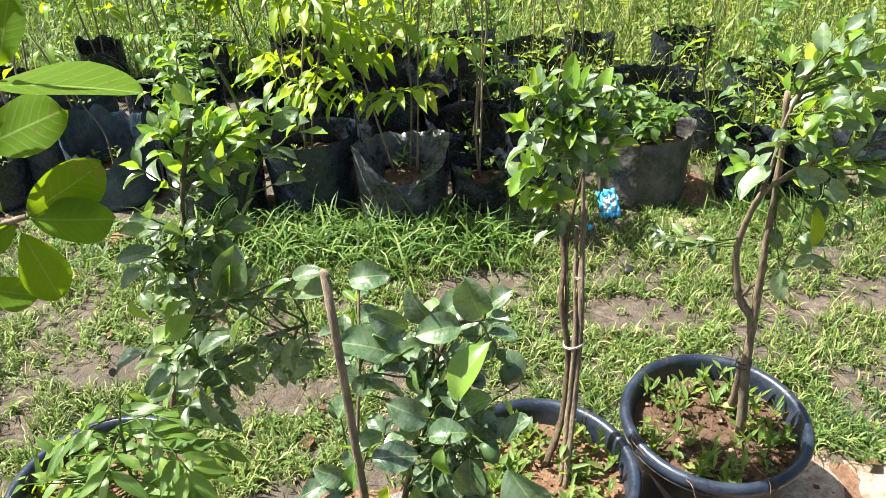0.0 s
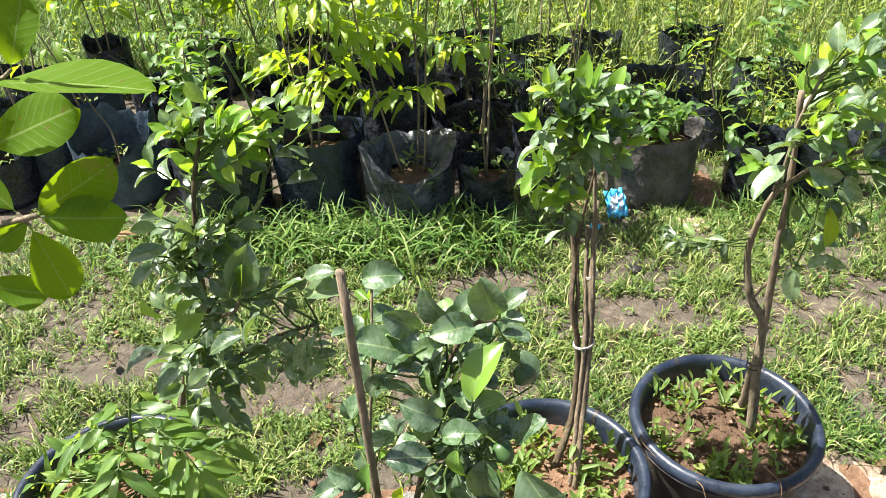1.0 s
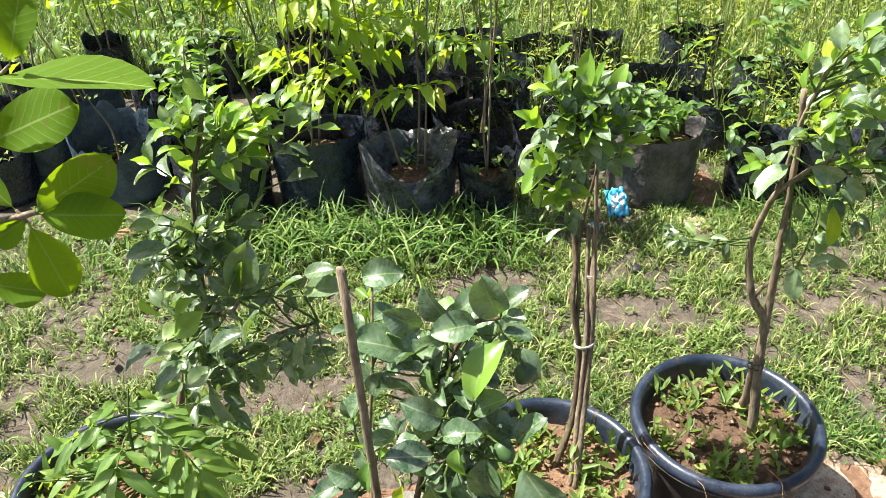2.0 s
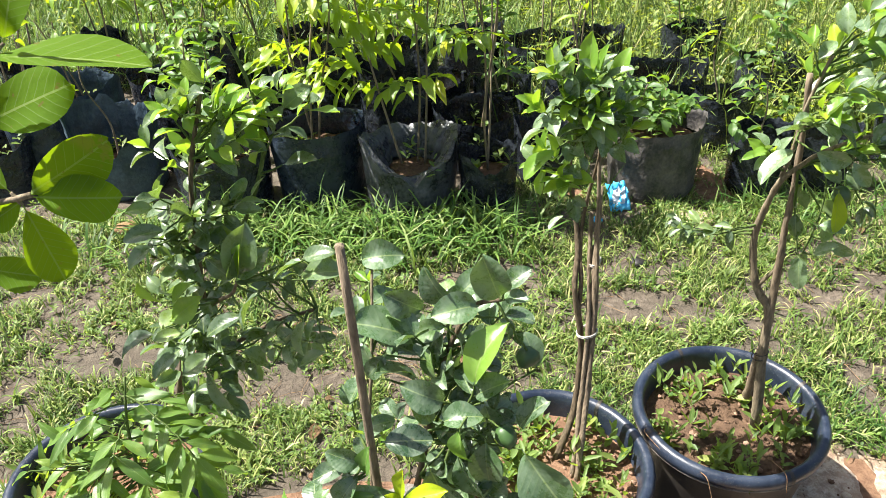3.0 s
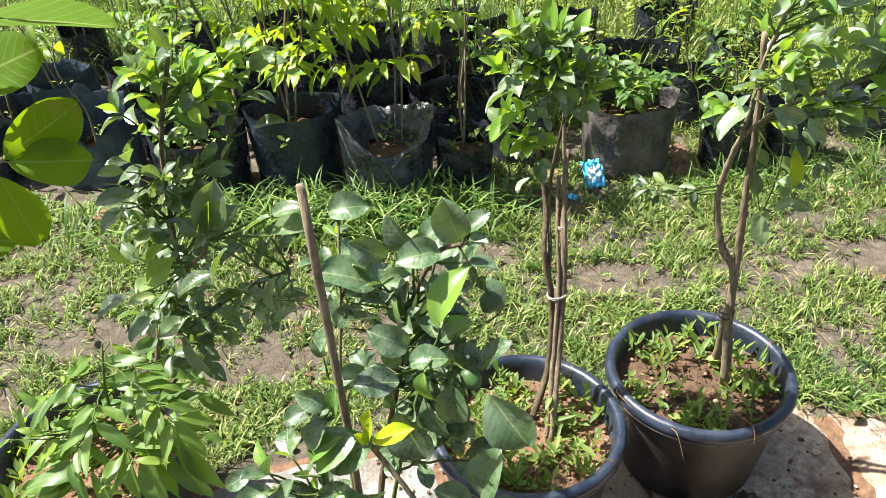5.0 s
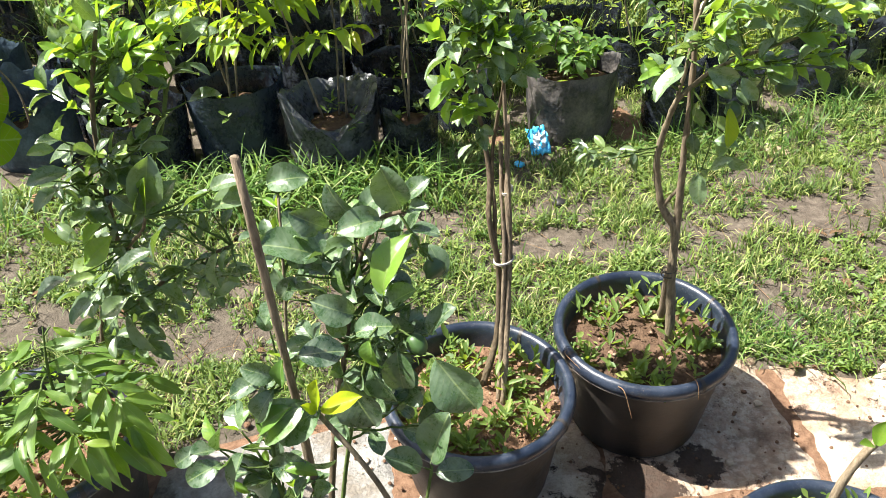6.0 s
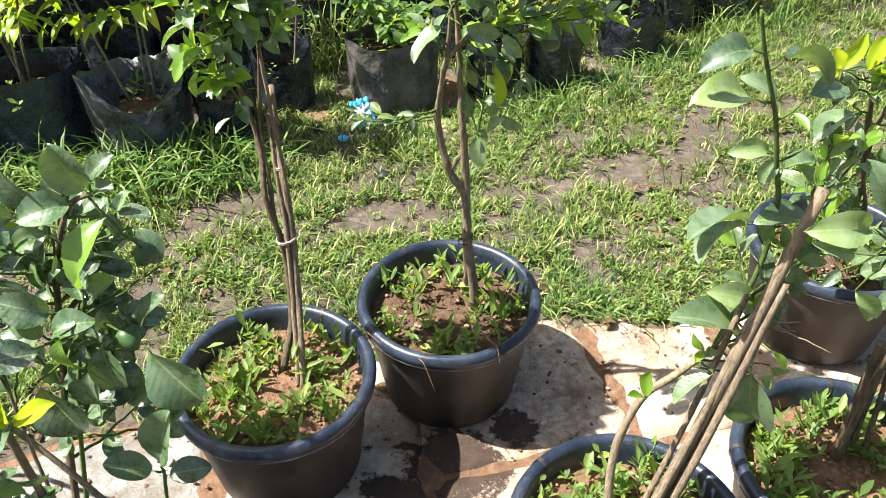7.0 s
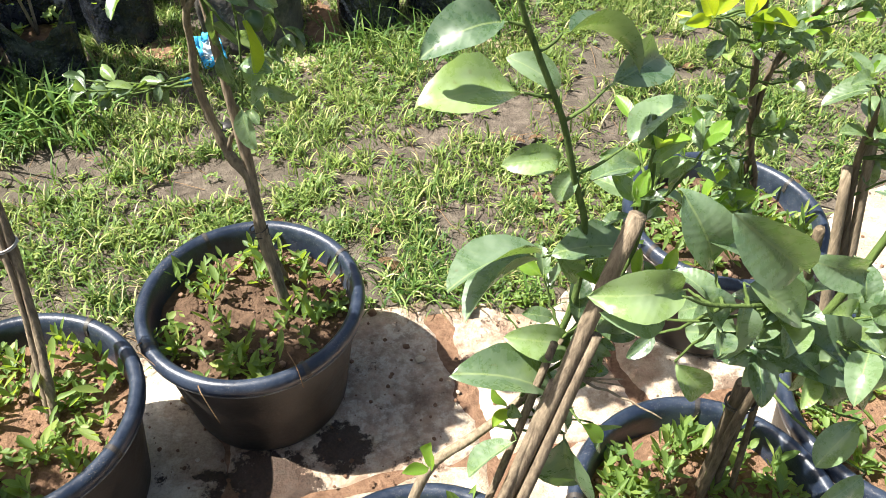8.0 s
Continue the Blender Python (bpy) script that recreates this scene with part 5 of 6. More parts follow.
def round_leaved():
    """The broad bush with its slanting stake, close to the camera."""
    rng = random.Random(7)
    ob = potted("potted_bush", "round-leaved citrus bush with stake in black tub", (-0.10, 0.70), rng, POT_SOIL, 20, 10)
    add_stem(ob, local(ob, [(-0.105, 0.767, 0.22), (-0.104, 0.757, 0.75), (-0.115, 0.750, 1.237)]), 0.0062, 0.0055, STAKE_WOOD, "stake", "weathered brown wooden stake", rng=rng)
    main = add_stem(ob, local(ob, [(-0.10, 0.73, 0.235), (-0.10, 0.78, 0.45), (-0.075, 0.82, 0.65), (-0.04, 0.85, 0.82), (-0.01, 0.87, 0.96), (0.03, 0.87, 1.05), (0.068, 0.85, 1.08)]), 0.0065, 0.003, BARK, "trunk", rng=rng)
    left = add_stem(ob, local(ob, [(-0.10, 0.78, 0.45), (-0.125, 0.83, 0.62), (-0.128, 0.87, 0.80), (-0.115, 0.90, 0.95), (-0.11, 0.95, 1.06)]), 0.0035, 0.002, BARK_GREY, "branch", rng=rng)
    front = add_stem(ob, local(ob, [(-0.095, 0.76, 0.40), (-0.06, 0.79, 0.62), (-0.02, 0.80, 0.80), (0.02, 0.81, 0.93)]), 0.0042, 0.0025, TWIG_GREEN, "branch", rng=rng)
    foot = add_stem(ob, local(ob, [(-0.12, 0.72, 0.235), (-0.14, 0.72, 0.50), (-0.145, 0.71, 0.72), (-0.13, 0.71, 0.90)]), 0.0045, 0.0022, TWIG_GREEN, "branch", rng=rng)
    right = add_stem(ob, local(ob, [(-0.05, 0.70, 0.235), (0.02, 0.70, 0.45), (0.06, 0.70, 0.62), (0.078, 0.70, 0.73)]), 0.004, 0.0022, TWIG_GREEN, "branch", rng=rng)
    cut = add_stem(ob, local(ob, [(0.07, 0.70, 0.235), (0.055, 0.69, 0.50), (0.0, 0.67, 0.75), (-0.069, 0.70, 0.869)]), 0.0052, 0.0036, BARK_GREY, "branch", rng=rng)
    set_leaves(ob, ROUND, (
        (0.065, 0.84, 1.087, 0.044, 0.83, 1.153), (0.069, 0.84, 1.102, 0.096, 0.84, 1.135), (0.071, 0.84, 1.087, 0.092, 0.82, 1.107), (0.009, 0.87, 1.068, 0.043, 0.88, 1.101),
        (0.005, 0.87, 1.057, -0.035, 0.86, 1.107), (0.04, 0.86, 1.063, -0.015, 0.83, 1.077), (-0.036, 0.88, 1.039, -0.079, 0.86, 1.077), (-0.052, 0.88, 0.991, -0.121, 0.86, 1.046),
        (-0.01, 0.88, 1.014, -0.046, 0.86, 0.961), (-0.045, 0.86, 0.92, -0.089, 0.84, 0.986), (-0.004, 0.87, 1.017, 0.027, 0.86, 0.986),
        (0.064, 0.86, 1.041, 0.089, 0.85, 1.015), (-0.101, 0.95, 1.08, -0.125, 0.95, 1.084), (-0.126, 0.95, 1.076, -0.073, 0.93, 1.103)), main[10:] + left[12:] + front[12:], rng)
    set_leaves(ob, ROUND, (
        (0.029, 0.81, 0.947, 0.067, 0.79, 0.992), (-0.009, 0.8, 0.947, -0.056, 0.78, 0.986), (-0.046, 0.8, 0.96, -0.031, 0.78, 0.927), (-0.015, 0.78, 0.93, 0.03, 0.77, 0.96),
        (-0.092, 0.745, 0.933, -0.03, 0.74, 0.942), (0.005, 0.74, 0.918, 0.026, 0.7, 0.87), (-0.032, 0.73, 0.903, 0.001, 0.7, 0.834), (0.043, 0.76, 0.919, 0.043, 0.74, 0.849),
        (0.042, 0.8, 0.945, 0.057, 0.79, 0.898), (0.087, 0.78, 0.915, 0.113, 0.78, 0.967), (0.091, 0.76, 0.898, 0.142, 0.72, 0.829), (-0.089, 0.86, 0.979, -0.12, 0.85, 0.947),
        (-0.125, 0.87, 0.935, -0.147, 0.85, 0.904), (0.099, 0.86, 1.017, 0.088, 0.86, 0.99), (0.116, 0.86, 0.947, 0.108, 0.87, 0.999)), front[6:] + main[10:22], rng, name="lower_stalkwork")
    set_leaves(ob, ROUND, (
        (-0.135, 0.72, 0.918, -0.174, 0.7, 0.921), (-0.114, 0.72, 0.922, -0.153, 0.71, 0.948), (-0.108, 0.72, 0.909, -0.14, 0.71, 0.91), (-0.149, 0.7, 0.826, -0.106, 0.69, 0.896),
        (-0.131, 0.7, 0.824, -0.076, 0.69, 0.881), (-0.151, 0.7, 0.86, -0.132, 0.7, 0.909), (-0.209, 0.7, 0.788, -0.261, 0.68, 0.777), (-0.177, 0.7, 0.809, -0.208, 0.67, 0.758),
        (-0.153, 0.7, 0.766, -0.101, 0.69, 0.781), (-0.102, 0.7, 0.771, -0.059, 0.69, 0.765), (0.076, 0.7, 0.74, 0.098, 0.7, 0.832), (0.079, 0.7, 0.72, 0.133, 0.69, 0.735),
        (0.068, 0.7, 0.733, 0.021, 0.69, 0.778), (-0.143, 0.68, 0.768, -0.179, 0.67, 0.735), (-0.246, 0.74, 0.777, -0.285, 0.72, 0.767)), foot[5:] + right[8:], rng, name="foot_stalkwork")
    crown(ob, main[8:24], balls_at(ob, [((0.02, 0.88, 0.99), (0.09, 0.05, 0.08), 15), ((0.0, 0.84, 0.87), (0.10, 0.06, 0.08), 15), ((0.02, 0.80, 0.76), (0.09, 0.05, 0.06), 8)]), ROUND, 0.056, rng, None, 0.034, tip_count=2, droop=0.25, face=(-0.40, -0.38))
    crown(ob, left, balls_at(ob, [((-0.12, 0.93, 0.98), (0.06, 0.05, 0.07), 5), ((-0.14, 0.90, 0.82), (0.05, 0.04, 0.07), 3)]), ROUND, 0.056, rng, YOUNG, 0.030, tip_count=2, face=(-0.4, -0.3))
    crown(ob, foot[4:], balls_at(ob, [((-0.17, 0.72, 0.74), (0.08, 0.05, 0.07), 6), ((-0.12, 0.72, 0.68), (0.07, 0.04, 0.06), 5)]), ROUND, 0.062, rng, YOUNG, 0.032, tip_count=2, face=(-0.4, -0.3))
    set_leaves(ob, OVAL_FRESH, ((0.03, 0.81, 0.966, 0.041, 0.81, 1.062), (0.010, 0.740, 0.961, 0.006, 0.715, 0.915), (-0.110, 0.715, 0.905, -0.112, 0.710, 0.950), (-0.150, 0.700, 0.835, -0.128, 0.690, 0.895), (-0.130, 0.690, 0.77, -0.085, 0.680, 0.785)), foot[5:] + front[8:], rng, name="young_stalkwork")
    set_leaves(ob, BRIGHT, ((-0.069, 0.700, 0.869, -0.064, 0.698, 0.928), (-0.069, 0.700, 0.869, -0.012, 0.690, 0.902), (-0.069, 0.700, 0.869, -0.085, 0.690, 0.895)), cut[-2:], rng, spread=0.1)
    for x, y, z in ((0.104, 0.858, 0.972), (0.071, 0.778, 0.902)):
        v, f = lump(rng, 0.0155, 1.08, 2)
        stem_foot = min(main + front, key=lambda q: (q + ob.location - Vector((x, y, z + 0.05))).length)
        stalk = bowed(stem_foot, Vector((x, y, z + 0.012)) - ob.location, rng, 0.1)
        fruit = piece("fruit", mesh_of("fruit", [p + Vector((x, y, z)) - ob.location for p in v], f, FRUIT), ob, "unripe green lime")
        piece("fruit_stalk", mesh_of("fruit_stalk", *tube(stalk, 0.002, 0.0016, 5), TWIG_GREEN), fruit)


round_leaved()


def left_tub():
    """The tub with the crooked bushy citrus and a long-leaved seedling."""
    rng = random.Random(15)
    ob = potted("potted_tree_pair", "bushy citrus and long-leaved seedling in one black tub", (-0.78, 1.22), rng, RED_SOIL, 40, 40)
    trunk = add_stem(ob, local(ob, [(-0.70, 1.36, 0.235), (-0.63, 1.40, 0.34), (-0.56, 1.34, 0.46), (-0.50, 1.26, 0.62), (-0.47, 1.22, 0.78), (-0.45, 1.20, 0.92), (-0.43, 1.20, 1.08), (-0.39, 1.22, 1.22)]), 0.007, 0.0035, BARK, "trunk", rng=rng)
    side = add_stem(ob, local(ob, [(-0.66, 1.38, 0.30), (-0.62, 1.32, 0.45), (-0.57, 1.28, 0.60), (-0.53, 1.24, 0.72)]), 0.008, 0.005, BARK, "branch", rng=rng)
    limb = add_stem(ob, local(ob, [(-0.47, 1.22, 0.80), (-0.38, 1.22, 0.94), (-0.31, 1.22, 1.10), (-0.31, 1.22, 1.22), (-0.34, 1.22, 1.32)]), 0.0045, 0.0025, TWIG_GREEN, "branch", rng=rng)
    low = add_stem(ob, local(ob, [(-0.50, 1.26, 0.62), (-0.42, 1.22, 0.70), (-0.33, 1.18, 0.78), (-0.24, 1.14, 0.84)]), 0.006, 0.003, BARK, "branch", rng=rng)
    tuft = add_stem(ob, local(ob, [(-0.47, 1.22, 0.78), (-0.40, 1.12, 0.88), (-0.345, 1.03, 0.96), (-0.322, 1.0, 1.005)]), 0.004, 0.0025, BARK, "branch", rng=rng)
    crown(ob, trunk[14:], balls_at(ob, [((-0.40, 1.20, 1.14), (0.09, 0.09, 0.07), 9), ((-0.36, 1.22, 1.21), (0.09, 0.08, 0.05), 9)]), FRESH, 0.064, rng, YOUNG, 0.020, tip_count=4)
    crown(ob, trunk[14:], balls_at(ob, [((-0.42, 1.20, 1.04), (0.09, 0.09, 0.05), 5), ((-0.44, 1.16, 1.00), (0.09, 0.07, 0.06), 8), ((-0.44, 1.18, 0.93), (0.08, 0.08, 0.07), 8), ((-0.45, 1.16, 0.84), (0.08, 0.07, 0.07), 7)]), CITRUS, 0.062, rng, None, 0.026, tip_count=2)
    crown(ob, limb[6:], balls_at(ob, [((-0.27, 1.22, 1.18), (0.05, 0.06, 0.06), 3)]), FRESH, 0.066, rng, YOUNG, 0.035)
    crown(ob, side + trunk[8:14], balls_at(ob, [((-0.50, 1.18, 0.78), (0.08, 0.08, 0.08), 8), ((-0.44, 1.13, 0.72), (0.08, 0.07, 0.07), 8)]), CITRUS, 0.066, rng, None, 0.030, tip_count=2)
    crown(ob, low, balls_at(ob, [((-0.30, 1.08, 0.90), (0.10, 0.08, 0.06), 5), ((-0.24, 1.08, 0.80), (0.07, 0.06, 0.06), 3)]), CITRUS, 0.058, rng, None, 0.034)
    set_leaves(ob, CITRUS, (
        (-0.322, 1., 1.008, -0.297, 1., 1.099), (-0.324, 1., 1.009, -0.329, 0.99, 1.07), (-0.325, 1., 1.009, -0.354, 0.99, 1.05), (-0.32, 1., 1.008, -0.278, 1., 1.061),
        (-0.276, 0.95, 1.027, -0.309, 0.92, 0.991), (-0.311, 0.97, 0.967, -0.369, 0.95, 0.952), (-0.506, 1.08, 0.842, -0.568, 1.05, 0.833), (-0.458, 1.08, 0.845, -0.502, 1.06, 0.845),
        (-0.467, 1.08, 0.811, -0.524, 1.05, 0.775), (-0.415, 1.08, 0.794, -0.466, 1.05, 0.776), (-0.438, 1.08, 0.756, -0.403, 1.05, 0.687), (-0.477, 1.1, 1.008, -0.52, 1.07, 0.995),
        (-0.45, 1.1, 1.038, -0.514, 1.08, 1.039)), trunk[10:] + tuft + low, rng)
    set_leaves(ob, CITRUS, (
        (-0.215, 1., 1.044, -0.259, 0.98, 1.038), (-0.22, 1., 1.045, -0.174, 0.99, 1.068), (-0.225, 1., 1.008, -0.167, 0.98, 1.05), (-0.21, 0.99, 0.943, -0.226, 0.97, 0.915),
        (-0.228, 0.99, 0.94, -0.245, 0.97, 0.882), (-0.195, 1., 0.863, -0.244, 0.98, 0.862), (-0.302, 1.02, 0.815, -0.333, 1., 0.864), (-0.469, 1.12, 1.066, -0.504, 1.1, 1.079),
        (-0.285, 1.2, 1.192, -0.328, 1.18, 1.161), (-0.337, 1.2, 1.155, -0.295, 1.18, 1.136), (-0.28, 1.22, 1.085, -0.222, 1.2, 1.107), (-0.264, 1.22, 1.185, -0.219, 1.21, 1.226),
        (-0.306, 1.2, 1.076, -0.331, 1.18, 1.051)), low[6:] + limb + tuft[10:], rng, name="arm_stalkwork")
    set_leaves(ob, YOUNG, ((-0.484, 1.08, 0.908, -0.502, 1.06, 0.96), (-0.478, 1.08, 0.867, -0.411, 1.06, 0.929), (-0.471, 1.08, 0.9, -0.423, 1.07, 0.95), (-0.32, 1.0, 1.008, -0.305, 0.99, 1.075)), trunk[16:] + tuft, rng, name="young_stalkwork")
    seed = add_stem(ob, local(ob, [(-0.70, 1.18, 0.235), (-0.67, 1.14, 0.36), (-0.642, 1.11, 0.48), (-0.63, 1.11, 0.60), (-0.61, 1.12, 0.705)]), 0.006, 0.0016, TWIG_GREEN, "seedling_stem", rng=rng)
    set_leaves(ob, LONG, (
        (-0.605, 1.07, 0.486, -0.623, 1.02, 0.325), (-0.57, 1.07, 0.487, -0.559, 1.01, 0.321), (-0.571, 1.09, 0.461, -0.541, 1.04, 0.339), (-0.564, 1.09, 0.46, -0.485, 1.04, 0.36),
        (-0.52, 1.1, 0.462, -0.478, 1.05, 0.324), (-0.515, 1.1, 0.465, -0.444, 1.05, 0.329), (-0.632, 1.09, 0.473, -0.494, 1.07, 0.497), (-0.616, 1.09, 0.481, -0.54, 1.09, 0.528),
        (-0.553, 1.11, 0.488, -0.462, 1.09, 0.508), (-0.572, 1.13, 0.524, -0.486, 1.13, 0.586), (-0.546, 1.13, 0.518, -0.459, 1.12, 0.569), (-0.476, 1.14, 0.541, -0.4, 1.12, 0.504),
        (-0.64, 1.12, 0.608, -0.508, 1.1, 0.62), (-0.63, 1.12, 0.656, -0.538, 1.11, 0.672)), seed[6:], rng, (-0.25, -0.45, 0.8), 0.12, name="leaflet_stalkwork")
    set_leaves(ob, LONG, (
        (-0.607, 1.14, 0.688, -0.566, 1.13, 0.662), (-0.633, 1.12, 0.679, -0.71, 1.11, 0.624), (-0.701, 1.12, 0.61, -0.718, 1.1, 0.548), (-0.643, 1.12, 0.648, -0.699, 1.11, 0.644),
        (-0.63, 1.1, 0.559, -0.748, 1.09, 0.529), (-0.645, 1.09, 0.497, -0.714, 1.07, 0.557), (-0.663, 1.07, 0.478, -0.733, 1.05, 0.443), (-0.695, 1.05, 0.44, -0.83, 1.03, 0.407),
        (-0.699, 1.05, 0.426, -0.811, 1.02, 0.379), (-0.687, 1.05, 0.436, -0.644, 1., 0.346), (-0.712, 1.05, 0.431, -0.698, 1., 0.348), (-0.726, 1.07, 0.513, -0.785, 1.04, 0.476),
        (-0.754, 1.07, 0.522, -0.802, 1.06, 0.55), (-0.763, 1.07, 0.529, -0.744, 1.07, 0.591), (-0.687, 1.07, 0.493, -0.635, 1.04, 0.45)), seed[6:], rng, (-0.25, -0.45, 0.8), 0.12, name="leaflet_stalkwork")
    set_leaves(ob, LONG, (
        (-0.749, 1.100, 0.556, -0.799, 1.100, 0.603), (-0.798, 1.080, 0.506, -0.801, 1.080, 0.572), (-0.771, 1.080, 0.499, -0.766, 1.080, 0.550), (-0.830, 1.070, 0.509, -0.875, 1.060, 0.489),
        (-0.744, 1.080, 0.486, -0.815, 1.060, 0.428), (-0.715, 1.080, 0.469, -0.775, 1.050, 0.449), (-0.660, 1.080, 0.464, -0.744, 1.050, 0.424), (-0.665, 1.080, 0.454, -0.700, 1.050, 0.420),
        (-0.675, 1.050, 0.453, -0.815, 1.020, 0.436), (-0.700, 1.040, 0.429, -0.807, 1.020, 0.398), (-0.672, 1.100, 0.488, -0.732, 1.080, 0.540), (-0.672, 1.110, 0.525, -0.737, 1.090, 0.500),
        (-0.641, 1.120, 0.530, -0.567, 1.120, 0.571), (-0.614, 1.120, 0.519, -0.532, 1.100, 0.516), (-0.689, 1.120, 0.580, -0.710, 1.120, 0.623), (-0.614, 1.120, 0.594, -0.511, 1.100, 0.610)), seed[4:], rng, (-0.25, -0.45, 0.8), 0.15, name="leaflet_stalkwork")
    stalks = []
    for k in range(11):
        start, w, reach = seed[8 + k], 2.4 * k + 0.5, rng.uniform(0.10, 0.17)
        goal = start + Vector((math.cos(w) * reach, math.sin(w) * reach * 0.85, rng.uniform(-0.08, 0.0)))
        line = bowed(start, goal, rng, -0.45, 12)
        stalks.append(tube(line, 0.0022, 0.0012, 5, cap=False))
        since = 0.0
        for a, b in zip(line[2:], line[3:]):
            since += (b - a).length
            if since < 0.03:
                continue
            since = 0.0
            d = (b - a).normalized()
            for g in (1, -1):
                s = d.cross(Vector((0, 0, 1))).normalized() * g
                grow_leaf(ob, LONG, b, d * 0.65 + s + Vector((0, 0, rng.gauss(-0.12, 0.12))), rng.uniform(0.07, 0.115), rng, 0.16, (-0.25, -0.30))
        grow_leaf(ob, LONG, line[-1], (line[-1] - line[-2]).normalized(), 0.10, rng, 0.16, (-0.25, -0.30))
    piece("branchwork", mesh_of("branchwork", *joined(stalks), TWIG_GREEN), ob, "", None, "stuff")


left_tub()


def leaning_citrus():
    """Bundle of leaning canes with large leaves, in the nearest tub."""
    rng = random.Random(41)
    ob = potted("potted_citrus_tree", "large-leaved citrus leaning with cane bundle in black tub", (0.802, 0.690), rng, RED_SOIL, 60, 30)
    for a, b, r in (((0.84, 0.725, 0.22), (1.058, 0.788, 0.955), 0.011), ((0.86, 0.72, 0.22), (1.04, 0.80, 0.84), 0.007), ((0.83, 0.74, 0.22), (1.00, 0.81, 0.74), 0.006), ((0.855, 0.705, 0.22), (1.025, 0.765, 0.80), 0.0085), ((0.825, 0.712, 0.22), (0.985, 0.770, 0.72), 0.0075)):
        a, b = Vector(a), Vector(b)
        add_stem(ob, local(ob, [a, (a + b) / 2 + Vector((0.004, -0.004, 0.006)), b]), r, r * 0.85, STAKE_WOOD, "cane", "weathered grey-brown cane", rng=rng)
    stem = add_stem(ob, local(ob, [(0.79, 0.745, 0.235), (0.80, 0.79, 0.40), (0.836, 0.80, 0.54), (0.90, 0.81, 0.575), (0.97, 0.82, 0.62), (1.02, 0.83, 0.72)]), 0.009, 0.005, BARK_PALE, "trunk", rng=rng)
    tall = add_stem(ob, local(ob, [(0.97, 0.82, 0.62), (1.03, 0.84, 0.75), (1.032, 0.84, 0.885), (1.006, 0.84, 0.977), (0.985, 0.84, 1.05), (0.955, 0.84, 1.12), (0.935, 0.84, 1.168), (0.917, 0.84, 1.22)]), 0.0048, 0.0025, TWIG_GREEN, "branch", rng=rng)
    right = add_stem(ob, local(ob, [(1.0, 0.83, 0.68), (1.09, 0.84, 0.80), (1.11, 0.85, 0.92), (1.10, 0.86, 1.02)]), 0.004, 0.0025, TWIG_GREEN, "branch", rng=rng)
    set_leaves(ob, SUNLIT_OVAL, (
        (0.92, 0.84, 1.165, 0.844, 0.82, 1.18), (0.977, 0.85, 1.14, 1.068, 0.86, 1.133), (0.984, 0.85, 1.077, 0.943, 0.86, 1.118), (0.941, 0.84, 1.09, 0.849, 0.82, 1.127),
        (1.034, 0.85, 1.074, 1.123, 0.88, 1.088), (1.067, 0.85, 0.995, 1.13, 0.87, 1.04), (0.998, 0.85, 0.994, 0.937, 0.84, 1.011), (1.018, 0.85, 0.977, 0.984, 0.84, 0.946),
        (1.091, 0.83, 0.856, 1.006, 0.82, 0.906), (0.983, 0.83, 0.88, 0.869, 0.81, 0.929), (0.979, 0.83, 0.875, 0.871, 0.8, 0.888), (0.995, 0.84, 0.874, 1.032, 0.83, 0.824),
        (1.029, 0.85, 0.953, 1.085, 0.86, 0.967)), tall[8:], rng, (-0.35, -0.20, 1.0), 0.38)
    set_leaves(ob, SUNLIT_OVAL, (
        (1.005, 0.79, 0.658, 1.061, 0.81, 0.728), (1.008, 0.8, 0.641, 0.908, 0.81, 0.746), (0.946, 0.77, 0.61, 0.881, 0.77, 0.565), (1., 0.75, 0.632, 1.022, 0.73, 0.466),
        (1.016, 0.77, 0.594, 1.01, 0.78, 0.651), (1.054, 0.77, 0.602, 1.097, 0.77, 0.529), (1.038, 0.83, 0.701, 0.959, 0.82, 0.747)), stem[14:] + tall[:8], rng, name="lower_stalkwork")
    crown(ob, right[4:] + stem[16:], balls_at(ob, [((1.11, 0.88, 0.94), (0.07, 0.06, 0.10), 6), ((1.08, 0.86, 0.80), (0.08, 0.06, 0.07), 5), ((1.00, 0.82, 0.66), (0.08, 0.05, 0.06), 4)]), CITRUS, 0.062, rng, YOUNG, 0.030)
    set_leaves(ob, YOUNG, ((1.000, 0.72, 0.70, 1.028, 0.71, 0.665), (0.838, 0.79, 0.56, 0.835, 0.785, 0.625), (0.838, 0.79, 0.56, 0.80, 0.78, 0.585)), stem[8:], rng, name="young_stalkwork")
    for k in range(6):
        a = Vector((1.0, 0.79, 0.71)) - ob.location
        b = a + Vector((rng.uniform(0.02, 0.16), rng.gauss(-0.02, 0.03), rng.uniform(-0.09, 0.08)))
        piece("twig", mesh_of("twig", *tube(bowed(a, b, rng, 0.1), 0.0022, 0.001, 5), BARK_PALE), ob, "thin dry bare twig")


leaning_citrus()


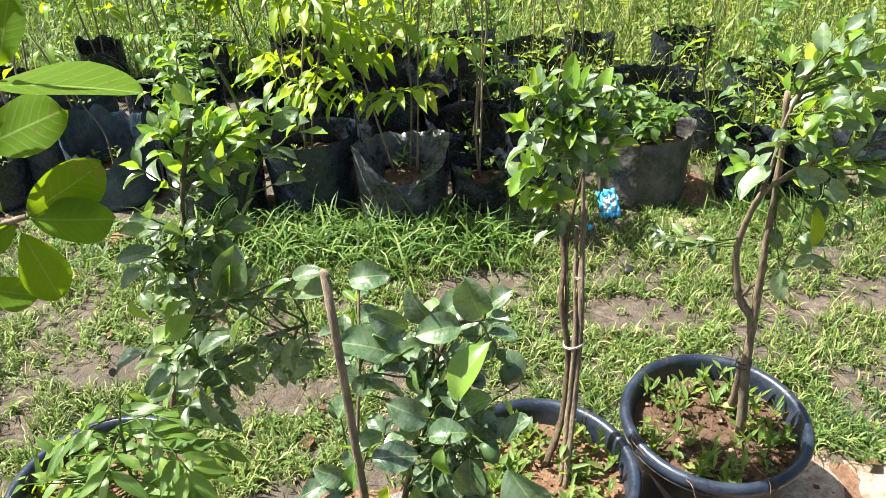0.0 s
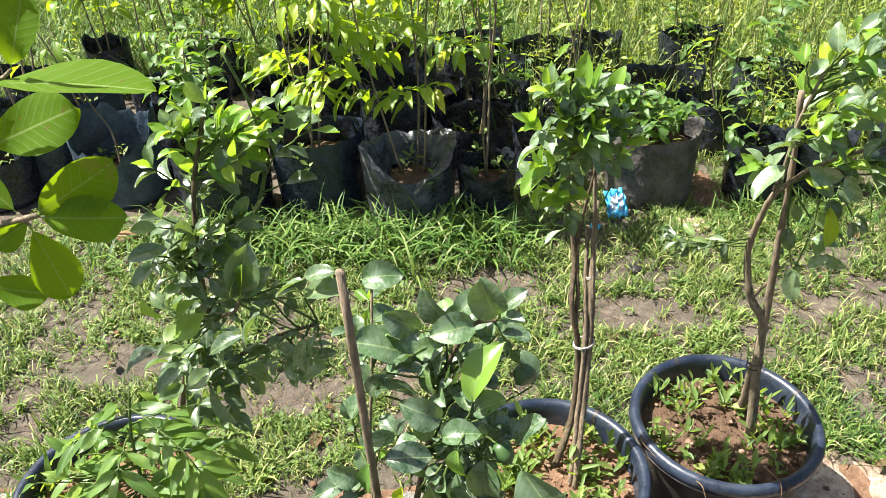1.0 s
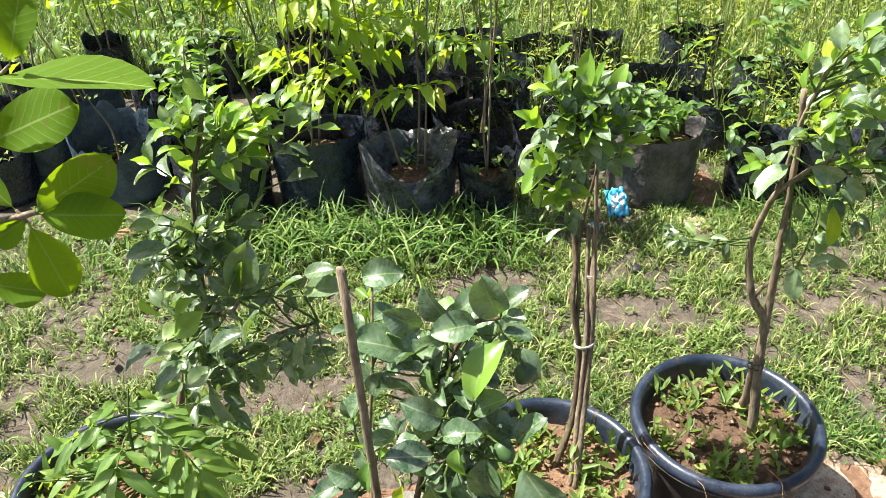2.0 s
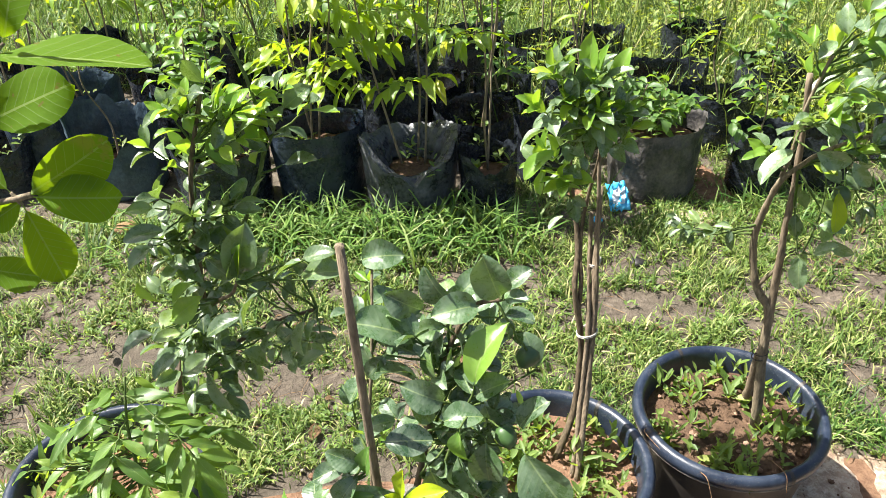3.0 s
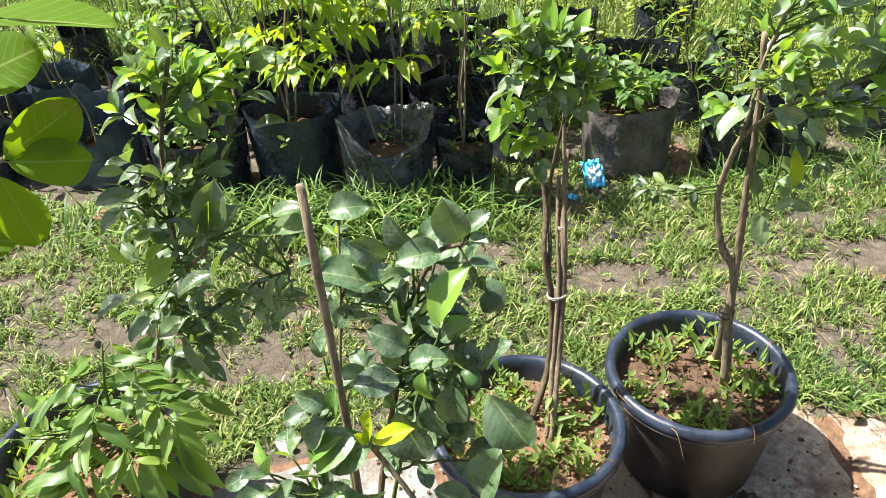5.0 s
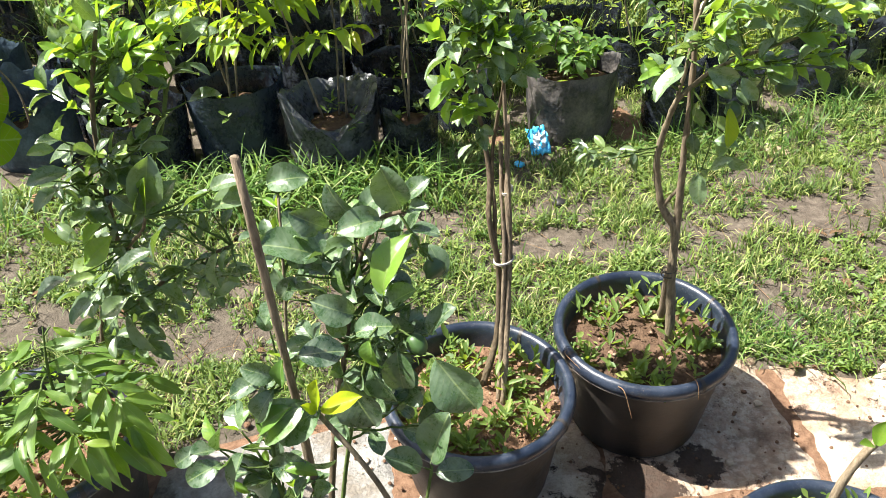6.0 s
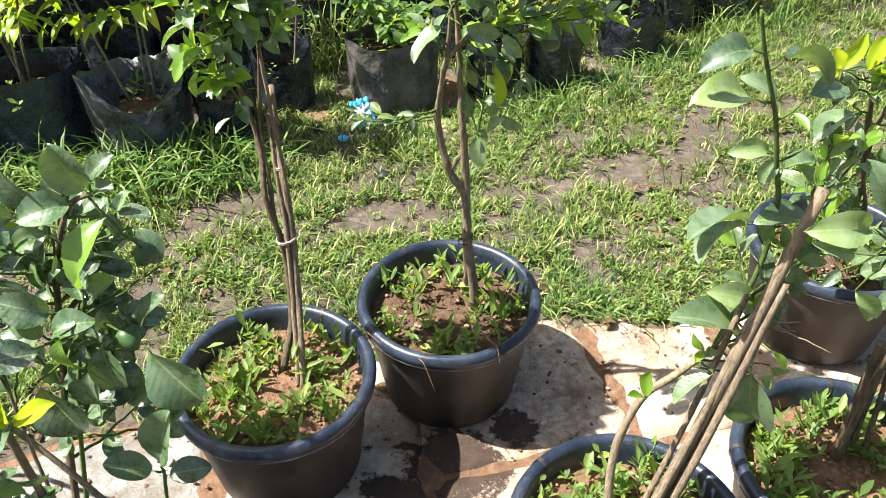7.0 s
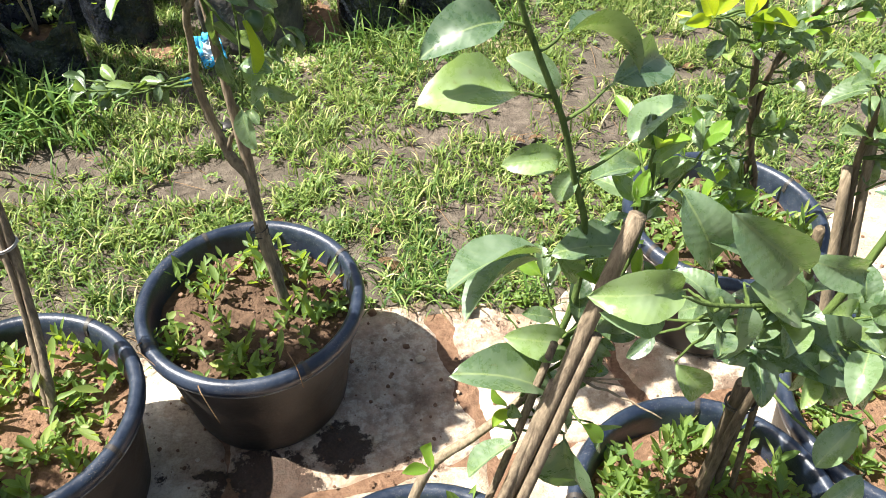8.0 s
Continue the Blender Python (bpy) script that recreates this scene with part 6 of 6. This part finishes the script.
def sunlit_citrus():
    """Tree with three canes and broad leaves coloured pale as if sunlit, at the end of the walk."""
    rng = random.Random(52)
    ob = potted("potted_citrus_tree", "broad-leaved citrus with dark stems in weedy tub", (1.28, 0.724), rng, RED_SOIL, 72, 66)
    for a, b, r in (((1.318, 0.79, 0.22), (1.298, 0.785, 0.575), 0.012), ((1.342, 0.785, 0.22), (1.302, 0.775, 0.63), 0.006), ((1.368, 0.772, 0.22), (1.312, 0.772, 0.61), 0.0055)):
        a, b = Vector(a), Vector(b)
        add_stem(ob, local(ob, [a, (a + b) / 2, b]), r, r * 0.9, BARK, "cane", "dark wooden cane", rng=rng)
    stem = add_stem(ob, local(ob, [(1.30, 0.77, 0.235), (1.288, 0.762, 0.50), (1.27, 0.73, 0.72), (1.22, 0.70, 0.88), (1.18, 0.68, 1.0)]), 0.0075, 0.005, BARK, "trunk", rng=rng)
    ring = [Vector((1.300 + 0.022 * math.cos(w), 0.778 + 0.019 * math.sin(w), 0.532 + 0.001 * w)) for w in np.linspace(0, 12.5, 30)]
    piece("tie", mesh_of("tie", *tube(local(ob, ring), 0.0016, 0.0016, 5), STRING), ob, "dark twisted wire tie")
    right = add_stem(ob, local(ob, [(1.27, 0.72, 0.70), (1.32, 0.72, 0.88), (1.34, 0.72, 1.02)]), 0.006, 0.004, TWIG_GREEN, "branch", rng=rng)
    arm = add_stem(ob, local(ob, [(1.22, 0.70, 0.88), (1.14, 0.66, 0.93), (1.06, 0.65, 0.965), (1.02, 0.645, 0.995)]), 0.0034, 0.0010, TWIG_GREEN, "branch", rng=rng)
    set_leaves(ob, SUNLIT_OVAL, (
        (1.084, 0.69, 0.969, 1.05, 0.69, 1.051), (1.045, 0.67, 0.97, 0.961, 0.65, 1.), (1.034, 0.67, 0.931, 0.974, 0.66, 0.97), (1.156, 0.65, 0.979, 1.068, 0.65, 1.057),
        (1.106, 0.67, 0.961, 1.18, 0.65, 0.911), (1.104, 0.66, 0.951, 1.095, 0.63, 0.887), (1.139, 0.69, 0.956, 1.083, 0.69, 1.017), (1.059, 0.67, 0.858, 1.094, 0.65, 0.815),
        (1.321, 0.63, 0.698, 1.261, 0.61, 0.661), (1.23, 0.65, 0.959, 1.165, 0.64, 0.988), (1.281, 0.65, 0.806, 1.172, 0.64, 0.882), (1.279, 0.67, 0.767, 1.177, 0.66, 0.833),
        (1.36, 0.61, 0.591, 1.299, 0.59, 0.566), (1.257, 0.63, 0.837, 1.299, 0.61, 0.762), (1.043, 0.69, 0.884, 1.011, 0.68, 0.871)), stem[8:] + arm + right, rng, (-0.3, -0.6, 0.75))
    crown(ob, stem[8:] + arm, balls_at(ob, [((1.10, 0.68, 0.92), (0.10, 0.05, 0.07), 5), ((1.25, 0.66, 0.84), (0.10, 0.06, 0.09), 6)]), SUNLIT_OVAL, 0.075, rng, None, 0.05, tip_count=2, droop=0.3, face=(-0.25, -0.5))
    crown(ob, right, balls_at(ob, [((1.34, 0.66, 0.82), (0.08, 0.08, 0.10), 4), ((1.28, 0.66, 0.98), (0.09, 0.07, 0.05), 3)]), SUNLIT_OVAL, 0.080, rng, None, 0.05, tip_count=2, droop=0.3, face=(-0.25, -0.5))


sunlit_citrus()


def dark_stemmed():
    """Bush with dark stems and bright young tips in the far right tub."""
    rng = random.Random(63)
    ob = potted("potted_citrus_tree", "dark-stemmed citrus with bright young tips in black tub", (1.68, 1.344), rng, POT_SOIL, 50, 15)
    one = add_stem(ob, local(ob, [(1.70, 1.32, 0.235), (1.683, 1.30, 0.432), (1.64, 1.30, 0.544), (1.60, 1.30, 0.70), (1.574, 1.30, 0.83), (1.56, 1.30, 0.95)]), 0.010, 0.005, BARK, "trunk", rng=rng)
    two = add_stem(ob, local(ob, [(1.695, 1.33, 0.235), (1.665, 1.31, 0.45), (1.625, 1.30, 0.665), (1.649, 1.30, 0.768), (1.69, 1.30, 0.83), (1.75, 1.30, 0.92)]), 0.008, 0.004, BARK, "stem", rng=rng)
    crown(ob, one[5:] + two[8:], balls_at(ob, [((1.50, 1.28, 0.82), (0.08, 0.08, 0.07), 5), ((1.62, 1.28, 0.86), (0.09, 0.08, 0.07), 4), ((1.76, 1.30, 0.88), (0.09, 0.09, 0.09), 5), ((1.56, 1.26, 0.60), (0.12, 0.08, 0.10), 10), ((1.54, 1.22, 0.47), (0.10, 0.06, 0.06), 8), ((1.66, 1.28, 0.74), (0.12, 0.08, 0.07), 6)]), CITRUS, 0.058, rng, YOUNG, 0.028, tip_count=3)
    set_leaves(ob, BRIGHT, ((1.50, 1.25, 0.862, 1.598, 1.24, 0.842), (1.50, 1.25, 0.862, 1.52, 1.25, 0.94), (1.44, 1.25, 0.875, 1.40, 1.24, 0.93), (1.44, 1.25, 0.875, 1.47, 1.25, 0.945), (1.44, 1.25, 0.875, 1.385, 1.24, 0.88)), one[18:], rng)
    set_leaves(ob, YOUNG, ((1.50, 1.22, 0.50, 1.515, 1.20, 0.585), (1.52, 1.22, 0.48, 1.60, 1.20, 0.51), (1.55, 1.22, 0.44, 1.62, 1.20, 0.455)), one[5:14], rng, name="young_stalkwork")


dark_stemmed()


def end_tub():
    """Tub at the edge of the view with pale canes."""
    rng = random.Random(71)
    ob = potted("potted_citrus_tree", "citrus tied to pale canes in black tub", (1.726, 0.806), rng, RED_SOIL, 60, 15)
    for a, b in (((1.62, 0.90, 0.22), (1.56, 1.00, 0.74)), ((1.65, 0.90, 0.22), (1.59, 1.01, 0.80))):
        a, b = Vector(a), Vector(b)
        add_stem(ob, local(ob, [a, (a + b) / 2, b]), 0.010, 0.008, BARK_PALE, "cane", "pale weathered cane", rng=rng)
    stem = add_stem(ob, local(ob, [(1.64, 0.88, 0.235), (1.61, 0.95, 0.50), (1.58, 1.0, 0.72), (1.57, 1.0, 0.86)]), 0.008, 0.005, BARK, "trunk", rng=rng)
    crown(ob, stem[8:], balls_at(ob, [((1.58, 0.99, 0.84), (0.08, 0.07, 0.08), 7), ((1.66, 0.98, 0.78), (0.08, 0.07, 0.07), 6)]), CITRUS, 0.072, rng, YOUNG, 0.03)


end_tub()


def broad_leaved():
    """The big thin leaves that reach in from beside the path."""
    rng = random.Random(84)
    ob = potted("potted_almond_tree", "broad-leaved sapling with glowing yellow-green leaves in tub", (-1.28, 1.02), rng, POT_SOIL, 15, 15)
    stem = add_stem(ob, local(ob, [(-1.28, 1.02, 0.235), (-1.24, 1.04, 0.70), (-1.16, 1.06, 1.05), (-1.05, 1.08, 1.30), (-0.98, 1.08, 1.5)]), 0.013, 0.007, BARK_PALE, "trunk", rng=rng)
    limb = add_stem(ob, local(ob, [(-1.20, 1.05, 0.90), (-0.95, 1.08, 1.02), (-0.77, 1.09, 1.08), (-0.645, 1.10, 1.108)]), 0.008, 0.005, BARK_PALE, "branch", rng=rng)
    upper = add_stem(ob, local(ob, [(-1.10, 1.07, 1.2), (-0.90, 1.10, 1.27), (-0.69, 1.11, 1.305)]), 0.008, 0.005, BARK_PALE, "branch", rng=rng)
    nodes = limb[-3:] + upper[-3:]
    rows = (
        (-0.656, 1.1, 1.106, -0.514, 1.1, 1.184), (-0.647, 1.1, 1.104, -0.51, 1.08, 1.108), (-0.665, 1.1, 1.09, -0.622, 1.07, 0.971), (-0.66, 1.1, 1.1, -0.724, 1.08, 1.062),
        (-0.676, 1.1, 1.113, -0.734, 1.12, 1.172), (-0.701, 1.120, 1.214, -0.556, 1.120, 1.276), (-0.67, 1.08, 1.335, -0.422, 1.1, 1.33), (-0.606, 1.1, 1.348, -0.558, 1.1, 1.451),
        (-0.787, 1.1, 0.976, -0.676, 1.08, 0.965))
    for k, row in enumerate(rows):
        base, tip = Vector(row[:3]) - ob.location, Vector(row[3:]) - ob.location
        up = Vector((0.1, 0.25, 1.0) if k == 6 else (0.15, -0.8, 0.6) if k in (5, 7) else (0.62, -0.75, 0.18)) + Vector((rng.gauss(0, 0.06), rng.gauss(0, 0.06), 0))
        leaf = piece("leaf", BROAD[k % len(BROAD)], ob, "large thin yellow-green leaf", leaf_pose(base, tip - base, up, (tip - base).length * 1.06))
        near = min(nodes, key=lambda q: (q - base).length)
        piece("leaf_stalk", mesh_of("leaf_stalk", *tube(bowed(near, base, rng, 0.1, 5), 0.004, 0.0028, 6), BARK_PALE), leaf, "", leaf.matrix_basis.inverted())


broad_leaved()


# ---------------------------------------------------------------- small things
def packet():
    rng = random.Random(3)
    ob = thing("snack_packet", "crumpled bright blue foil packet in grass", "packet", "", (0.648, 2.80, rise(0.648, 2.80) + 0.002), 12)
    n = 12
    verts, faces = [], []
    for j in range(n + 1):
        for i in range(n + 1):
            u, v = i / n - 0.5, j / n - 0.5
            verts.append(Vector((u * 0.085 + 0.006 * noise.noise((v * 9, u * 5, 1)), v * 0.075 + 0.022 * noise.noise((u * 7, v * 7, 2)), 0.050 + v * 0.085 + 0.014 * noise.noise((u * 8, v * 8, 5)))))
    for j in range(n):
        for i in range(n):
            a = j * (n + 1) + i
            faces.append((a, a + 1, a + n + 2, a + n + 1))
    ob_m = piece("wrapper", mesh_of("wrapper", verts, faces, FOIL), ob)
    ob_m.modifiers.new("thick", "SOLIDIFY").thickness = 0.002
    quad = [v + Vector((0, -0.004, 0)) for k, v in enumerate(verts)]
    pick = [f for f in faces if 2 <= (f[0] % (n + 1)) <= 9 and 3 <= f[0] // (n + 1) <= 9 and noise.noise((f[0] * 0.7, 0, 0)) > -0.2]
    used = sorted({i for f in pick for i in f})
    at = {i: k for k, i in enumerate(used)}
    piece("print", mesh_of("print", [quad[i] for i in used], [tuple(at[i] for i in f) for f in pick], FOIL_WHITE), ob, "pale printed patch")


packet()


def dry_leaves():
    rng = random.Random(77)
    meshes = leaf_set("citrus", DRY_LEAF, 3)
    for _ in range(60):
        x, y = rng.uniform(-1.4, 2.3), rng.uniform(1.35, 2.7)
        ob = tagged(new("dry_leaf", rng.choice(meshes)), "curled dry brown leaf on the ground", "fallen leaf", "fallen leaves")
        way = Vector((rng.gauss(0, 1), rng.gauss(0, 1), 0.1))
        ob.matrix_basis = leaf_pose(Vector((x, y, rise(x, y) + 0.016)), way, Vector((rng.gauss(0, 0.2), rng.gauss(0, 0.2), 1)), rng.uniform(0.03, 0.07))


dry_leaves()


def scrap(x, y, size, label, material, seed):
    rng = random.Random(seed)
    v, f = lump(rng, size, 0.5, 2)
    ob = tagged(new("plastic_scrap", mesh_of("plastic_scrap", v, f, material)), label, "scrap")
    ob.matrix_basis = pose(x, y, rise(x, y) + size * 0.35, 0, 0, rng.uniform(0, 360))


scrap(0.655, 2.41, 0.030, "small black plastic scrap in grass", DARK_PLASTIC, 4)
scrap(-1.32, 2.72, 0.045, "crumpled pale brown paper lump in grass", DRY_LEAF, 6)
scrap(0.55, 2.70, 0.022, "dark blue crumpled foil scrap in grass", FOIL, 8)
